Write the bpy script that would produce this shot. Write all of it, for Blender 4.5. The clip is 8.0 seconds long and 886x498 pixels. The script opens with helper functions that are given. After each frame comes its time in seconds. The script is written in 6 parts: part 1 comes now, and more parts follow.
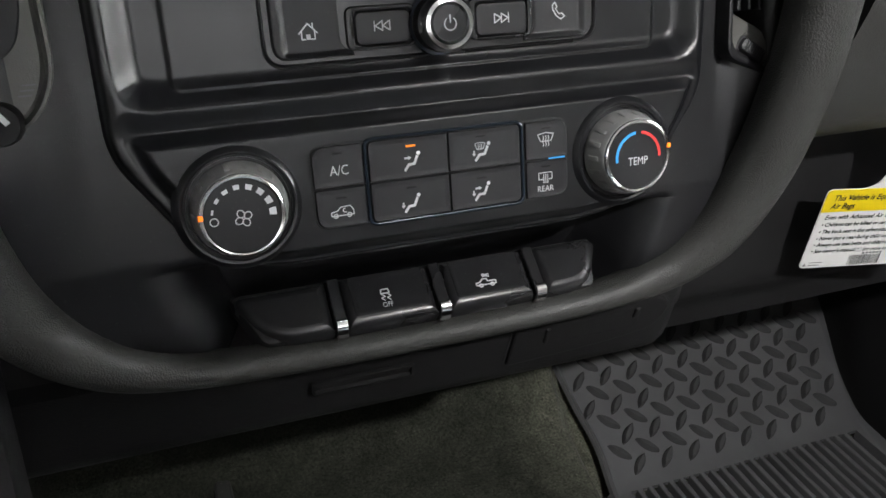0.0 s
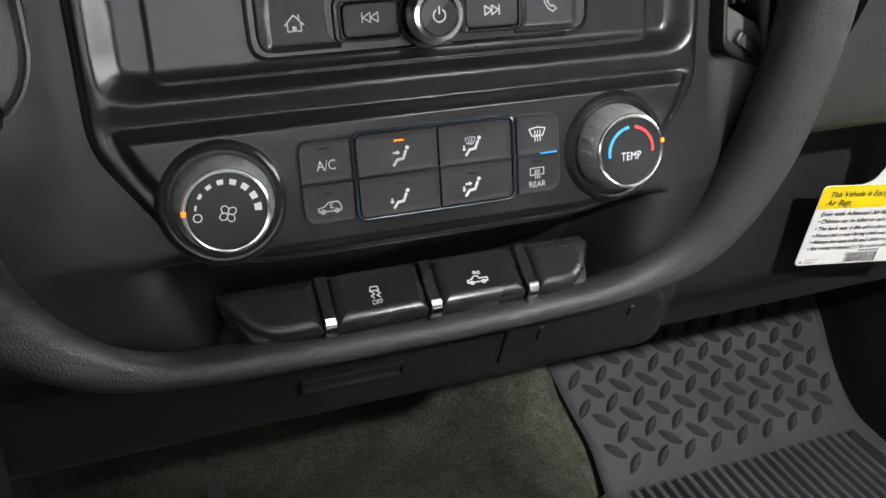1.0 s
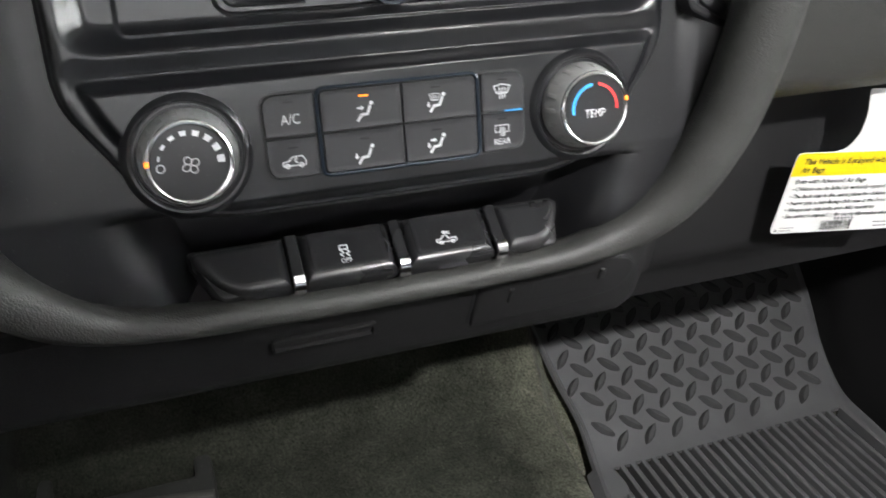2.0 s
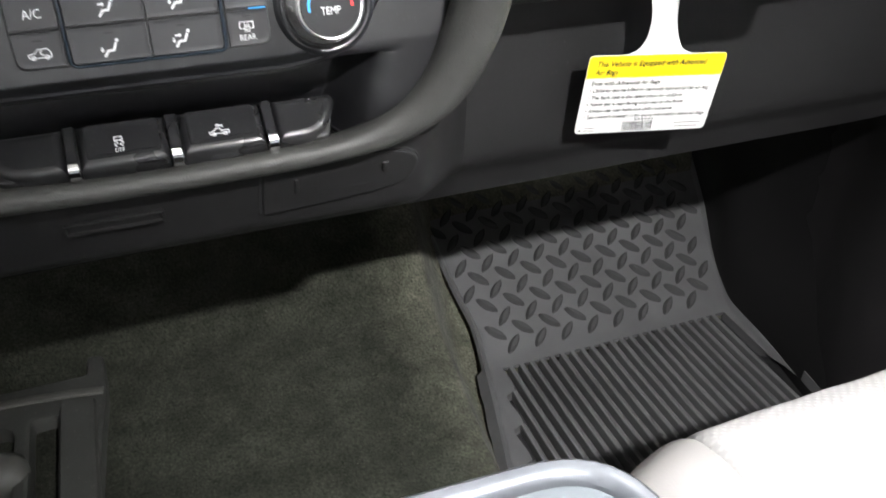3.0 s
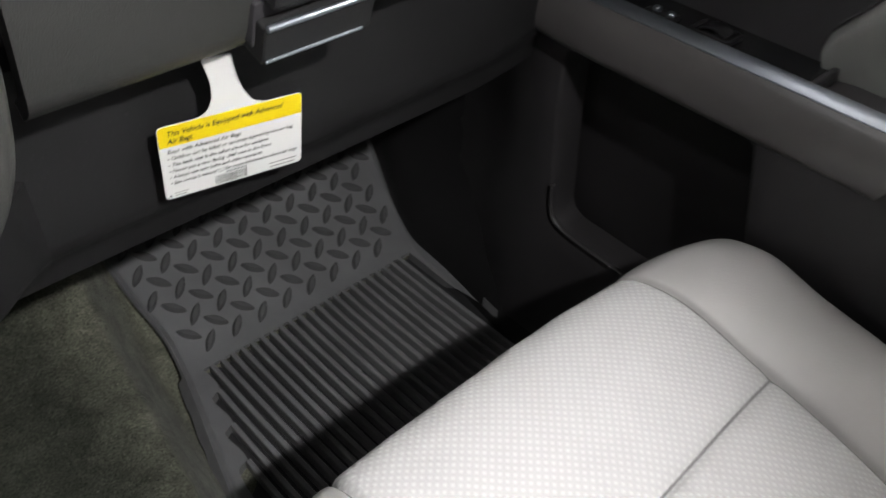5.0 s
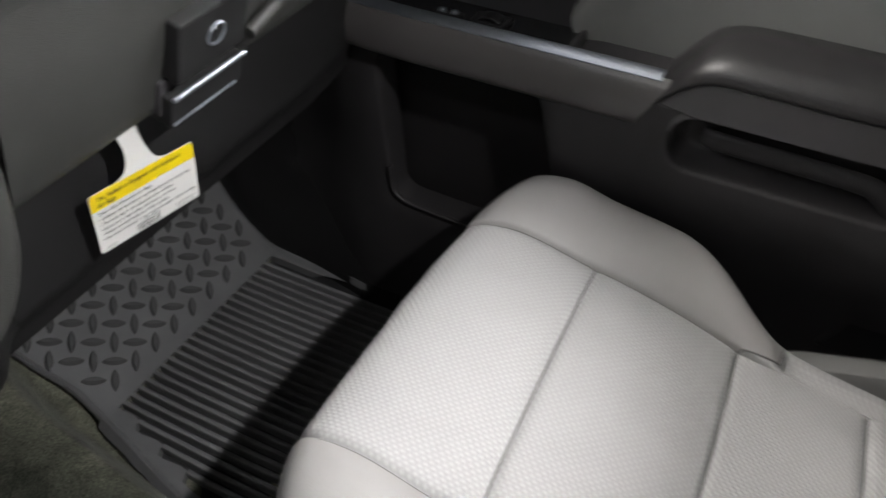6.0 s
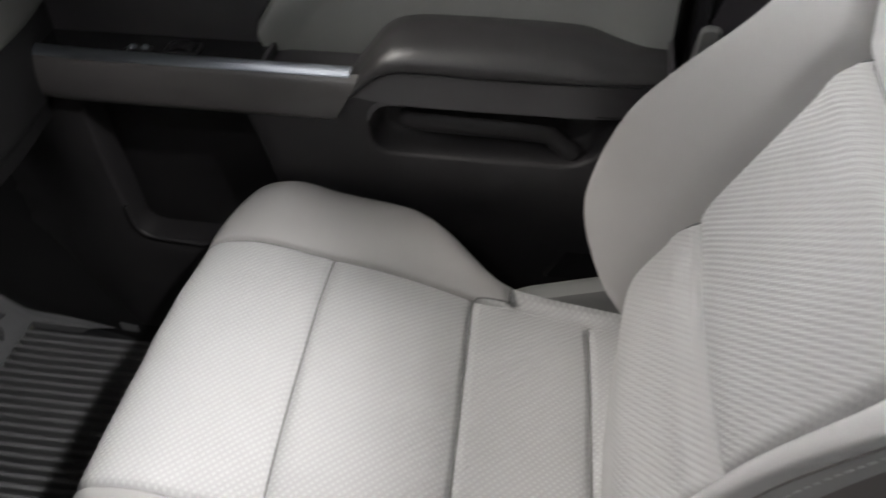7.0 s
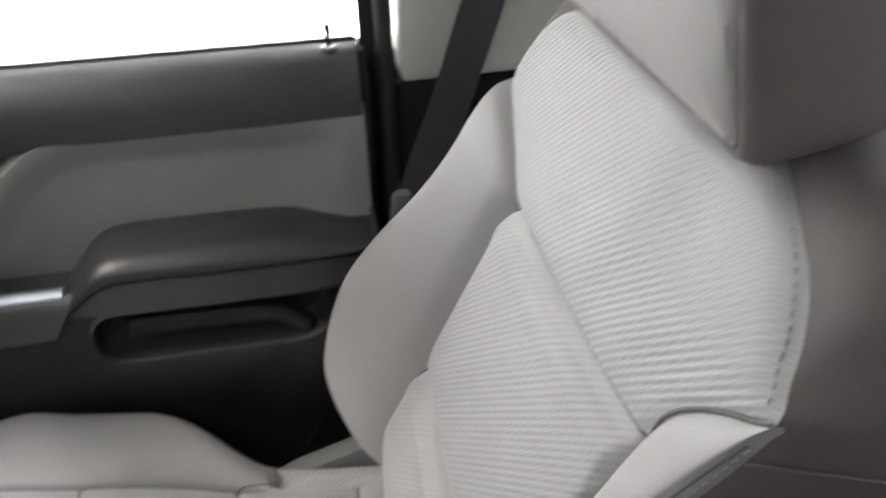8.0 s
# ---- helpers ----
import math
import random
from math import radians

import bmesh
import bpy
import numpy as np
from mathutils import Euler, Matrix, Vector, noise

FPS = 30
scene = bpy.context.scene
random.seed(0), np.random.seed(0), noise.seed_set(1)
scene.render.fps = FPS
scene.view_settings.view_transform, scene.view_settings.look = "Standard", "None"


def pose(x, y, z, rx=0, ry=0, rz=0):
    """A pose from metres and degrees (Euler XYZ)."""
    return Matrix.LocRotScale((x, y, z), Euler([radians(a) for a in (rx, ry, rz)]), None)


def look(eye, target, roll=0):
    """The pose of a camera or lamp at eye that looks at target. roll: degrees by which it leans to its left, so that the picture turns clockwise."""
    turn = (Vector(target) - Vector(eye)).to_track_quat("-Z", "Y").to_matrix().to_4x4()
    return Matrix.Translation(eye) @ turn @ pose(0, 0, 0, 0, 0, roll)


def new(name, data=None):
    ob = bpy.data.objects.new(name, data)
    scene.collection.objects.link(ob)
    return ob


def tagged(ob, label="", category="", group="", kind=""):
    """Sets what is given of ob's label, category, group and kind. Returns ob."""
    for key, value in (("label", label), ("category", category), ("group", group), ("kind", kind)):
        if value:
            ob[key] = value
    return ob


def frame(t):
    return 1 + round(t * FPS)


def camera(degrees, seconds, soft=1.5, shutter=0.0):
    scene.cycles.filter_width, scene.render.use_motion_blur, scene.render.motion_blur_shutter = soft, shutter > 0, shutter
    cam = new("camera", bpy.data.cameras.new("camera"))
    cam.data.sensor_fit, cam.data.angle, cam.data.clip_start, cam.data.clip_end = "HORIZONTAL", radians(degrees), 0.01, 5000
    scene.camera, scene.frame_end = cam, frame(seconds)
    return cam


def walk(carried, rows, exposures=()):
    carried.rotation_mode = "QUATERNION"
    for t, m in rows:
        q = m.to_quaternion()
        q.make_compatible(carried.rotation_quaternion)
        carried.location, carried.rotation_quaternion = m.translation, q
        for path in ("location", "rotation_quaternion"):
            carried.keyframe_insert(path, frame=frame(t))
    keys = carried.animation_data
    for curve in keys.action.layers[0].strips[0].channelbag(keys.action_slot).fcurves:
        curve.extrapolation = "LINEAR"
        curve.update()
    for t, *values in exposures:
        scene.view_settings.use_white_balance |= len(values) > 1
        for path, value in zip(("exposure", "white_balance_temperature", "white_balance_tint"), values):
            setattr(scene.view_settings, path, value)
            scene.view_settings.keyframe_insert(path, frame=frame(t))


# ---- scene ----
cam = camera(56.9, 8.0, soft=1.5, shutter=0.4)
PATH = [
    (0, (-0.117, -0.326, 0.803), (0.466, 1.322, -0.168), 0.5),
    (0.5, (-0.117, -0.325, 0.801), (0.477, 1.321, -0.166), 0.6),
    (1, (-0.112, -0.322, 0.799), (0.477, 1.322, -0.175), 0.6),
    (1.2, (-0.115, -0.321, 0.795), (0.475, 1.325, -0.177), 0.6),
    (2.3, (-0.078, -0.366, 0.787), (0.505, 1.249, -0.239), 0.7),
    (2.4, (-0.065, -0.386, 0.791), (0.532, 1.201, -0.27), 1.2),
    (2.5, (-0.052, -0.404, 0.789), (0.544, 1.183, -0.272), 0.9),
    (3, (-0.007, -0.423, 0.792), (0.592, 1.106, -0.35), 1.1),
    (3.5, (0.013, -0.406, 0.792), (0.619, 1.049, -0.439), 1.5),
    (4, (0.082, -0.425, 0.801), (0.77, 0.951, -0.477), 2.2),
    (4.5, (0.124, -0.411, 0.823), (0.986, 0.841, -0.476), 2.8),
    (4.7, (0.126, -0.408, 0.844), (1.065, 0.779, -0.465), 2.6),
    (5.8, (0.006, -0.412, 0.987), (1.241, 0.362, -0.382), 0.8),
    (6, (-0.022, -0.448, 0.994), (1.259, 0.265, -0.366), -0.8),
    (6.5, (-0.042, -0.491, 1.014), (1.326, -0.026, -0.369), -0.9),
    (7, (-0.039, -0.535, 1.036), (1.385, -0.266, -0.342), -1.9),
    (7.5, (-0.036, -0.578, 1.059), (1.495, -0.514, -0.226), -2.7),
    (8, (-0.051, -0.576, 1.083), (1.582, -0.864, -0.036), -1.4),
]
EXPOSURES = [(0.0, 0.2), (0.5, 0.4), (1.2, 0.8), (2.5, 1.15), (3.2, 1.3), (4.0, 1.05), (4.7, 0.66), (5.8, 0.25), (7.0, 0.25), (8.0, 0.4)]
walk(cam, [(t, look(eye, target, roll)) for t, eye, target, roll in PATH], EXPOSURES)

# ---------------------------------------------------------------- light
world = bpy.data.worlds.new("overcast_sky")
scene.world = world
world.use_nodes = True
wn = world.node_tree
sky = wn.nodes.new("ShaderNodeTexSky")
sky.sky_type, sky.sun_disc = "NISHITA", False
sky.sun_elevation, sky.sun_rotation = radians(53), radians(-13)
sky.dust_density, sky.air_density = 4.0, 1.0
soft_sky = wn.nodes.new("ShaderNodeHueSaturation")
soft_sky.inputs["Saturation"].default_value = 0.45
wn.links.new(sky.outputs[0], soft_sky.inputs["Color"])
wn.links.new(soft_sky.outputs[0], wn.nodes["Background"].inputs["Color"])
wn.nodes["Background"].inputs["Strength"].default_value = 0.15

sun_data = bpy.data.lights.new("sun", "SUN")
sun_data.energy, sun_data.angle, sun_data.color = 1.2, radians(14), (1, 0.97, 0.92)
sun = new("sun", sun_data)
sun.matrix_world = look((-0.6, 2.6, 3.6), (0, 0, 0))

# reading lamp over the passenger and map lamp over the controls
reading_data = bpy.data.lights.new("reading_light", "SPOT")
reading_data.spot_size, reading_data.spot_blend, reading_data.shadow_soft_size = radians(53), 1.0, 0.022
reading_data.energy, reading_data.color = 70.0, (1, 0.99, 0.98)
reading = new("reading_light", reading_data)
reading.matrix_world = look((0.24, -0.735, 1.222), (0.385, 0.42, 0.0))

dome_data = bpy.data.lights.new("dome_light", "AREA")
dome_data.shape, dome_data.size, dome_data.size_y = "RECTANGLE", 0.12, 0.07
dome_data.energy, dome_data.color = 0.75, (1, 0.985, 0.97)
dome = new("dome_light", dome_data)
dome.matrix_world = look((0.03, -0.14, 1.225), (0.12, -0.12, 0))


# ---------------------------------------------------------------- materials
def nodes_of(name):
    m = bpy.data.materials.new(name)
    m.use_nodes = True
    nt = m.node_tree
    return m, nt, nt.nodes["Principled BSDF"]


def noise_tex(nt, scale, detail=4.0, rough=0.6, vec=None):
    tc = nt.nodes.new("ShaderNodeTexCoord")
    n = nt.nodes.new("ShaderNodeTexNoise")
    n.inputs["Scale"].default_value = scale
    n.inputs["Detail"].default_value = detail
    n.inputs["Roughness"].default_value = rough
    nt.links.new(vec or tc.outputs["Object"], n.inputs["Vector"])
    return n


def surface(name, base, rough, metal=0.0, vary=0.15, grain=None, bump=0.0, mottle=9.0, spec=0.5, kind="noise", dust=0.0, sheen=0.0, fibre=0.0):
    """Two scales of variation: a slow mottle in colour and gloss, and a fine grain in relief."""
    m, nt, b = nodes_of(name)
    b.inputs["Metallic"].default_value = metal
    b.inputs["Specular IOR Level"].default_value = spec
    if sheen:
        b.inputs["Sheen Weight"].default_value = sheen
        b.inputs["Sheen Roughness"].default_value = 0.5
    slow = noise_tex(nt, mottle, 5.0)
    ramp = nt.nodes.new("ShaderNodeMapRange")
    ramp.inputs["From Min"].default_value, ramp.inputs["From Max"].default_value = 0.3, 0.7
    ramp.inputs["To Min"].default_value, ramp.inputs["To Max"].default_value = 1 - vary, 1 + vary
    nt.links.new(slow.outputs["Fac"], ramp.inputs["Value"])
    mul = nt.nodes.new("ShaderNodeMix")
    mul.data_type, mul.blend_type = "RGBA", "MULTIPLY"
    mul.inputs["Factor"].default_value = 1.0
    mul.inputs["A"].default_value = (*base, 1)
    nt.links.new(ramp.outputs["Result"], mul.inputs["B"])
    colour = mul.outputs["Result"]
    if dust:
        specks = noise_tex(nt, 420, 2.0)
        cut = nt.nodes.new("ShaderNodeMapRange")
        cut.inputs["From Min"].default_value, cut.inputs["From Max"].default_value = 0.66, 0.74
        cut.inputs["To Max"].default_value = dust
        nt.links.new(specks.outputs["Fac"], cut.inputs["Value"])
        mix = nt.nodes.new("ShaderNodeMix")
        mix.data_type = "RGBA"
        nt.links.new(cut.outputs["Result"], mix.inputs["Factor"])
        nt.links.new(colour, mix.inputs["A"])
        mix.inputs["B"].default_value = (0.3, 0.29, 0.27, 1)
        colour = mix.outputs["Result"]
    if fibre:
        tuft = noise_tex(nt, 330, 6.0, 0.75)
        span = nt.nodes.new("ShaderNodeMapRange")
        span.inputs["From Min"].default_value, span.inputs["From Max"].default_value = 0.32, 0.68
        span.inputs["To Min"].default_value, span.inputs["To Max"].default_value = 1 - fibre, 1 + fibre
        nt.links.new(tuft.outputs["Fac"], span.inputs["Value"])
        by = nt.nodes.new("ShaderNodeMix")
        by.data_type, by.blend_type = "RGBA", "MULTIPLY"
        by.inputs["Factor"].default_value = 1.0
        nt.links.new(colour, by.inputs["A"])
        nt.links.new(span.outputs["Result"], by.inputs["B"])
        colour = by.outputs["Result"]
    nt.links.new(colour, b.inputs["Base Color"])
    rr = nt.nodes.new("ShaderNodeMapRange")
    rr.inputs["From Min"].default_value, rr.inputs["From Max"].default_value = 0.3, 0.7
    rr.inputs["To Min"].default_value, rr.inputs["To Max"].default_value = max(0.02, rough - 0.02), rough + 0.02
    nt.links.new(slow.outputs["Fac"], rr.inputs["Value"])
    nt.links.new(rr.outputs["Result"], b.inputs["Roughness"])
    if grain:
        bp = nt.nodes.new("ShaderNodeBump")
        bp.inputs["Strength"].default_value = bump
        bp.inputs["Distance"].default_value = 0.001
        if kind == "leather":
            tc = nt.nodes.new("ShaderNodeTexCoord")
            v = nt.nodes.new("ShaderNodeTexVoronoi")
            v.feature = "SMOOTH_F1"
            v.inputs["Scale"].default_value = grain
            nt.links.new(tc.outputs["Object"], v.inputs["Vector"])
            nt.links.new(v.outputs["Distance"], bp.inputs["Height"])
        else:
            fine = noise_tex(nt, grain, 3.0)
            nt.links.new(fine.outputs["Fac"], bp.inputs["Height"])
        nt.links.new(bp.outputs["Normal"], b.inputs["Normal"])
    return m


def woven(name, base, pitch, turn, depth, rough=0.85, cross=True, vary=0.05):
    """Cloth: two crossed sets of threads in relief over fine fuzz, pitch in metres."""
    m, nt, b = nodes_of(name)
    tc = nt.nodes.new("ShaderNodeTexCoord")
    waves = []
    for k in ((turn, turn + 90) if cross else (turn,)):
        mp = nt.nodes.new("ShaderNodeMapping")
        mp.inputs["Rotation"].default_value = (0, 0, radians(k))
        nt.links.new(tc.outputs["Object"], mp.inputs["Vector"])
        w = nt.nodes.new("ShaderNodeTexWave")
        w.inputs["Scale"].default_value = 0.314 / pitch
        w.inputs["Distortion"].default_value = 0.25
        w.inputs["Detail Scale"].default_value = 30
        nt.links.new(mp.outputs["Vector"], w.inputs["Vector"])
        waves.append(w.outputs["Fac"])
    height = waves[0]
    if cross:
        mx = nt.nodes.new("ShaderNodeMath")
        mx.operation = "MULTIPLY"
        nt.links.new(waves[0], mx.inputs[0])
        nt.links.new(waves[1], mx.inputs[1])
        height = mx.outputs[0]
    fuzz = noise_tex(nt, 900, 3.0)
    add = nt.nodes.new("ShaderNodeMath")
    add.operation = "MULTIPLY_ADD"
    add.inputs[1].default_value = 0.35
    nt.links.new(fuzz.outputs["Fac"], add.inputs[0])
    nt.links.new(height, add.inputs[2])
    bp = nt.nodes.new("ShaderNodeBump")
    bp.inputs["Strength"].default_value, bp.inputs["Distance"].default_value = depth, 0.001
    nt.links.new(add.outputs[0], bp.inputs["Height"])
    nt.links.new(bp.outputs["Normal"], b.inputs["Normal"])
    slow = noise_tex(nt, 14, 4.0)
    ramp = nt.nodes.new("ShaderNodeMapRange")
    ramp.inputs["To Min"].default_value, ramp.inputs["To Max"].default_value = 1 - vary, 1 + vary
    nt.links.new(slow.outputs["Fac"], ramp.inputs["Value"])
    # Darker between threads: the shade of the weave's grooves is put into the colour.
    shade = nt.nodes.new("ShaderNodeMapRange")
    shade.inputs["To Min"].default_value, shade.inputs["To Max"].default_value = 0.86, 1.04
    nt.links.new(height, shade.inputs["Value"])
    mm = nt.nodes.new("ShaderNodeMath")
    mm.operation = "MULTIPLY"
    nt.links.new(ramp.outputs["Result"], mm.inputs[0])
    nt.links.new(shade.outputs["Result"], mm.inputs[1])
    mul = nt.nodes.new("ShaderNodeMix")
    mul.data_type, mul.blend_type = "RGBA", "MULTIPLY"
    mul.inputs["Factor"].default_value = 1.0
    mul.inputs["A"].default_value = (*base, 1)
    nt.links.new(mm.outputs[0], mul.inputs["B"])
    nt.links.new(mul.outputs["Result"], b.inputs["Base Color"])
    b.inputs["Roughness"].default_value = rough
    b.inputs["Specular IOR Level"].default_value = 0.25
    b.inputs["Sheen Weight"].default_value = 0.15
    return m


SATIN = surface("satin_charcoal_plastic", (0.0085, 0.0088, 0.0100), 0.29, vary=0.04, grain=1600, bump=0.05, spec=0.5)
PIANO = surface("gloss_black_plastic", (0.016, 0.016, 0.017), 0.16, vary=0.1, dust=0.05)
KEYTOP = surface("smooth_black_key_plastic", (0.015, 0.015, 0.016), 0.28, vary=0.1, dust=0.05)
BUTTON = surface("matt_black_button_plastic", (0.015, 0.015, 0.017), 0.40, vary=0.1, grain=2400, bump=0.12, dust=0.04)
SURROUND = surface("dark_blue_black_plastic", (0.010, 0.010, 0.0112), 0.38, vary=0.1, grain=1500, bump=0.12, dust=0.05)
LEATHER = surface("grained_black_vinyl", (0.030, 0.030, 0.0285), 0.44, vary=0.12, grain=1300, bump=0.35, spec=0.36, kind="leather", dust=0.03)
LOWER = surface("matt_black_dash_plastic", (0.0095, 0.0093, 0.0098), 0.55, vary=0.12, grain=900, bump=0.3, dust=0.05, spec=0.26)
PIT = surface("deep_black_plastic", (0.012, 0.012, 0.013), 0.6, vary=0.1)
VOID = surface("unlit_black_plastic", (0.021, 0.019, 0.022), 0.7, vary=0.1, grain=400, bump=0.1)
CLUSTER = surface("grey_switch_plastic", (0.075, 0.074, 0.068), 0.5, vary=0.1, grain=1200, bump=0.15)
KNOB = surface("grey_knob_rubber", (0.19, 0.19, 0.19), 0.42, vary=0.12, grain=1800, bump=0.15)
CHROME = surface("chrome", (0.78, 0.78, 0.78), 0.16, metal=1.0, vary=0.04)
SILVER = surface("satin_silver_trim", (0.32, 0.345, 0.385), 0.32, metal=0.9, vary=0.02)
BLUEGLOSS = surface("blue_tinted_gloss_edge", (0.018, 0.026, 0.038), 0.14, metal=0.3, vary=0.05)
RUBBER = surface("black_mat_rubber", (0.115, 0.115, 0.118), 0.34, vary=0.16, grain=700, bump=0.25, dust=0.08)
# Lugs darker than the mat: their shading is put into the colour.
LUG = surface("shaded_black_lug_rubber", (0.074, 0.074, 0.076), 0.24, vary=0.15, grain=900, bump=0.15)
CARPET = surface("dark_olive_carpet", (0.027, 0.0285, 0.0225), 0.95, vary=0.38, mottle=26, grain=420, bump=1.0, spec=0.1, dust=0.12, sheen=0.05, fibre=0.7)
# pale worn fibres along the crest of the tunnel, with lamp light painted in
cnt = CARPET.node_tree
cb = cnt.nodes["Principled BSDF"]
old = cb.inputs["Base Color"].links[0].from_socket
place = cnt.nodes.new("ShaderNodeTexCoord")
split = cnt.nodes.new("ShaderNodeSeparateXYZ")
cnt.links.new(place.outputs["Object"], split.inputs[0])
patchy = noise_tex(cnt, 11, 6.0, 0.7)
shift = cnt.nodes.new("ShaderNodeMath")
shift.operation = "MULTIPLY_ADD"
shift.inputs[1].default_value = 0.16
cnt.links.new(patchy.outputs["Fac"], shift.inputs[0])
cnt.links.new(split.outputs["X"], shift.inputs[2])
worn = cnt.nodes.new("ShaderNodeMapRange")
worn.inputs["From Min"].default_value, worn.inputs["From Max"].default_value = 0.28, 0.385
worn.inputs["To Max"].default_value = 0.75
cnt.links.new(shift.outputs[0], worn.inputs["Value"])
lit_crest = cnt.nodes.new("ShaderNodeMix")
lit_crest.data_type, lit_crest.blend_type = "RGBA", "MULTIPLY"
lit_crest.inputs["B"].default_value = (4.6, 4.4, 4.3, 1)
cnt.links.new(worn.outputs["Result"], lit_crest.inputs["Factor"])
cnt.links.new(old, lit_crest.inputs["A"])
cnt.links.new(lit_crest.outputs["Result"], cb.inputs["Base Color"])
WAFFLE = woven("light_grey_waffle_cloth", (0.42, 0.415, 0.412), 0.0052, 45, 0.55)
RIBBED = woven("light_grey_ribbed_cloth", (0.425, 0.418, 0.412), 0.0016, 60, 0.14, vary=0.05)
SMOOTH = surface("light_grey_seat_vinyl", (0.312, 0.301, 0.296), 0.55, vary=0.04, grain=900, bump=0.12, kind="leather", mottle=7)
# Darker vinyl tone with the shade of the seat's sides put in.
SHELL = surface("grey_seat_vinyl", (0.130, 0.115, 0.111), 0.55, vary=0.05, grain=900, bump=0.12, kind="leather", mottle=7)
PIPING = surface("pale_grey_seat_piping", (0.42, 0.415, 0.41), 0.6, vary=0.05, grain=1500, bump=0.2)
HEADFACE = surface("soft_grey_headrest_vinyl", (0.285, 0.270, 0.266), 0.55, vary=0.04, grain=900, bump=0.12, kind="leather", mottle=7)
STITCH = surface("pale_grey_stitching", (0.29, 0.285, 0.28), 0.8, vary=0.1)
THREAD = surface("grey_thread", (0.15, 0.147, 0.145), 0.8, vary=0.1)
DOORGREY = surface("grey_door_vinyl", (0.228, 0.228, 0.222), 0.50, vary=0.05, grain=700, bump=0.25, kind="leather")
DOORLOW = surface("matt_black_lower_door_plastic", (0.024, 0.0225, 0.0238), 0.50, vary=0.1, grain=800, bump=0.25, spec=0.3, dust=0.03)
DOORDARK = surface("charcoal_door_plastic", (0.052, 0.049, 0.052), 0.37, vary=0.1, grain=800, bump=0.25, dust=0.03)
BANDGLOSS = surface("satin_dark_trim_plastic", (0.070, 0.065, 0.065), 0.33, vary=0.02, grain=1200, bump=0.05)
ARMVINYL = surface("black_armrest_vinyl", (0.029, 0.0275, 0.0285), 0.36, vary=0.08, grain=700, bump=0.25, kind="leather")
PILLAR = surface("light_grey_pillar_plastic", (0.50, 0.50, 0.47), 0.55, vary=0.05, grain=900, bump=0.15)
LINER = surface("grey_headliner", (0.42, 0.42, 0.40), 0.95, vary=0.05, grain=600, bump=0.3)
BELT = woven("dark_plum_belt_webbing", (0.050, 0.043, 0.050), 0.0022, 90, 0.7, rough=0.7, cross=False)
SEATPLAST = surface("grey_seat_plastic", (0.14, 0.140, 0.136), 0.5, vary=0.05, grain=900, bump=0.15)
TRAY = surface("blue_grey_console_plastic", (0.16, 0.18, 0.20), 0.36, vary=0.06, grain=1200, bump=0.12)
RIM = surface("satin_grey_console_rim", (0.15, 0.16, 0.18), 0.32, metal=0.4, vary=0.06)
PAPER = surface("white_card", (0.52, 0.52, 0.51), 0.5, vary=0.02)
YELLOW = surface("yellow_card_print", (0.58, 0.44, 0.0), 0.5, vary=0.02)
INK = surface("black_print", (0.012, 0.012, 0.012), 0.6, vary=0.05)
GREYINK = surface("grey_print", (0.10, 0.10, 0.11), 0.6, vary=0.05)
WHITEMARK = surface("white_marking", (0.70, 0.70, 0.72), 0.5, vary=0.03)
BLUEMARK = surface("blue_marking", (0.03, 0.32, 0.72), 0.5, vary=0.03)
REDMARK = surface("red_marking", (0.62, 0.03, 0.03), 0.5, vary=0.03)


def glowing(name, colour, strength):
    m, nt, b = nodes_of(name)
    b.inputs["Base Color"].default_value = (*colour, 1)
    b.inputs["Emission Color"].default_value = (*colour, 1)
    b.inputs["Emission Strength"].default_value = strength
    return m


AMBER = glowing("lit_amber_indicator", (1.0, 0.24, 0.01), 0.6)
OUTSIDE = glowing("white_daylight_beyond_window", (1.0, 1.0, 1.0), 12.0)
BEHIND = glowing("pale_fill_glow_behind_cab", (0.97, 0.98, 1.0), 0.13)
LAMPGLOW = glowing("lit_lamp_lens", (1.0, 0.97, 0.93), 1.5)
GLASS, gnt, gb = nodes_of("window_glass")
gb.inputs["Transmission Weight"].default_value, gb.inputs["Roughness"].default_value, gb.inputs["IOR"].default_value = 1.0, 0.0, 1.45
gb.inputs["Base Color"].default_value = (0.97, 0.99, 0.98, 1)


# ---------------------------------------------------------------- mesh helpers
def thing(name, at, label, category, group="", kind=""):
    e = new(name)
    e.empty_display_size, e.location = 0.02, at
    return tagged(e, label, category, group, kind)


def link_under(ob, parent):
    if parent is not None:
        ob.parent = parent
        if parent.type == "EMPTY":
            ob.matrix_parent_inverse = Matrix.Translation(parent.location).inverted()
    return ob


def part(name, bm, material, parent=None, label="", angle=38):
    bmesh.ops.recalc_face_normals(bm, faces=bm.faces[:])
    me = bpy.data.meshes.new(name)
    bm.to_mesh(me)
    bm.free()
    me.polygons.foreach_set("use_smooth", [True] * len(me.polygons))
    me.set_sharp_from_angle(angle=radians(angle))
    for poly in me.polygons:
        if len(poly.vertices) != 4:
            poly.use_smooth = False
    me.materials.append(material)
    return tagged(link_under(new(name, me), parent), label)


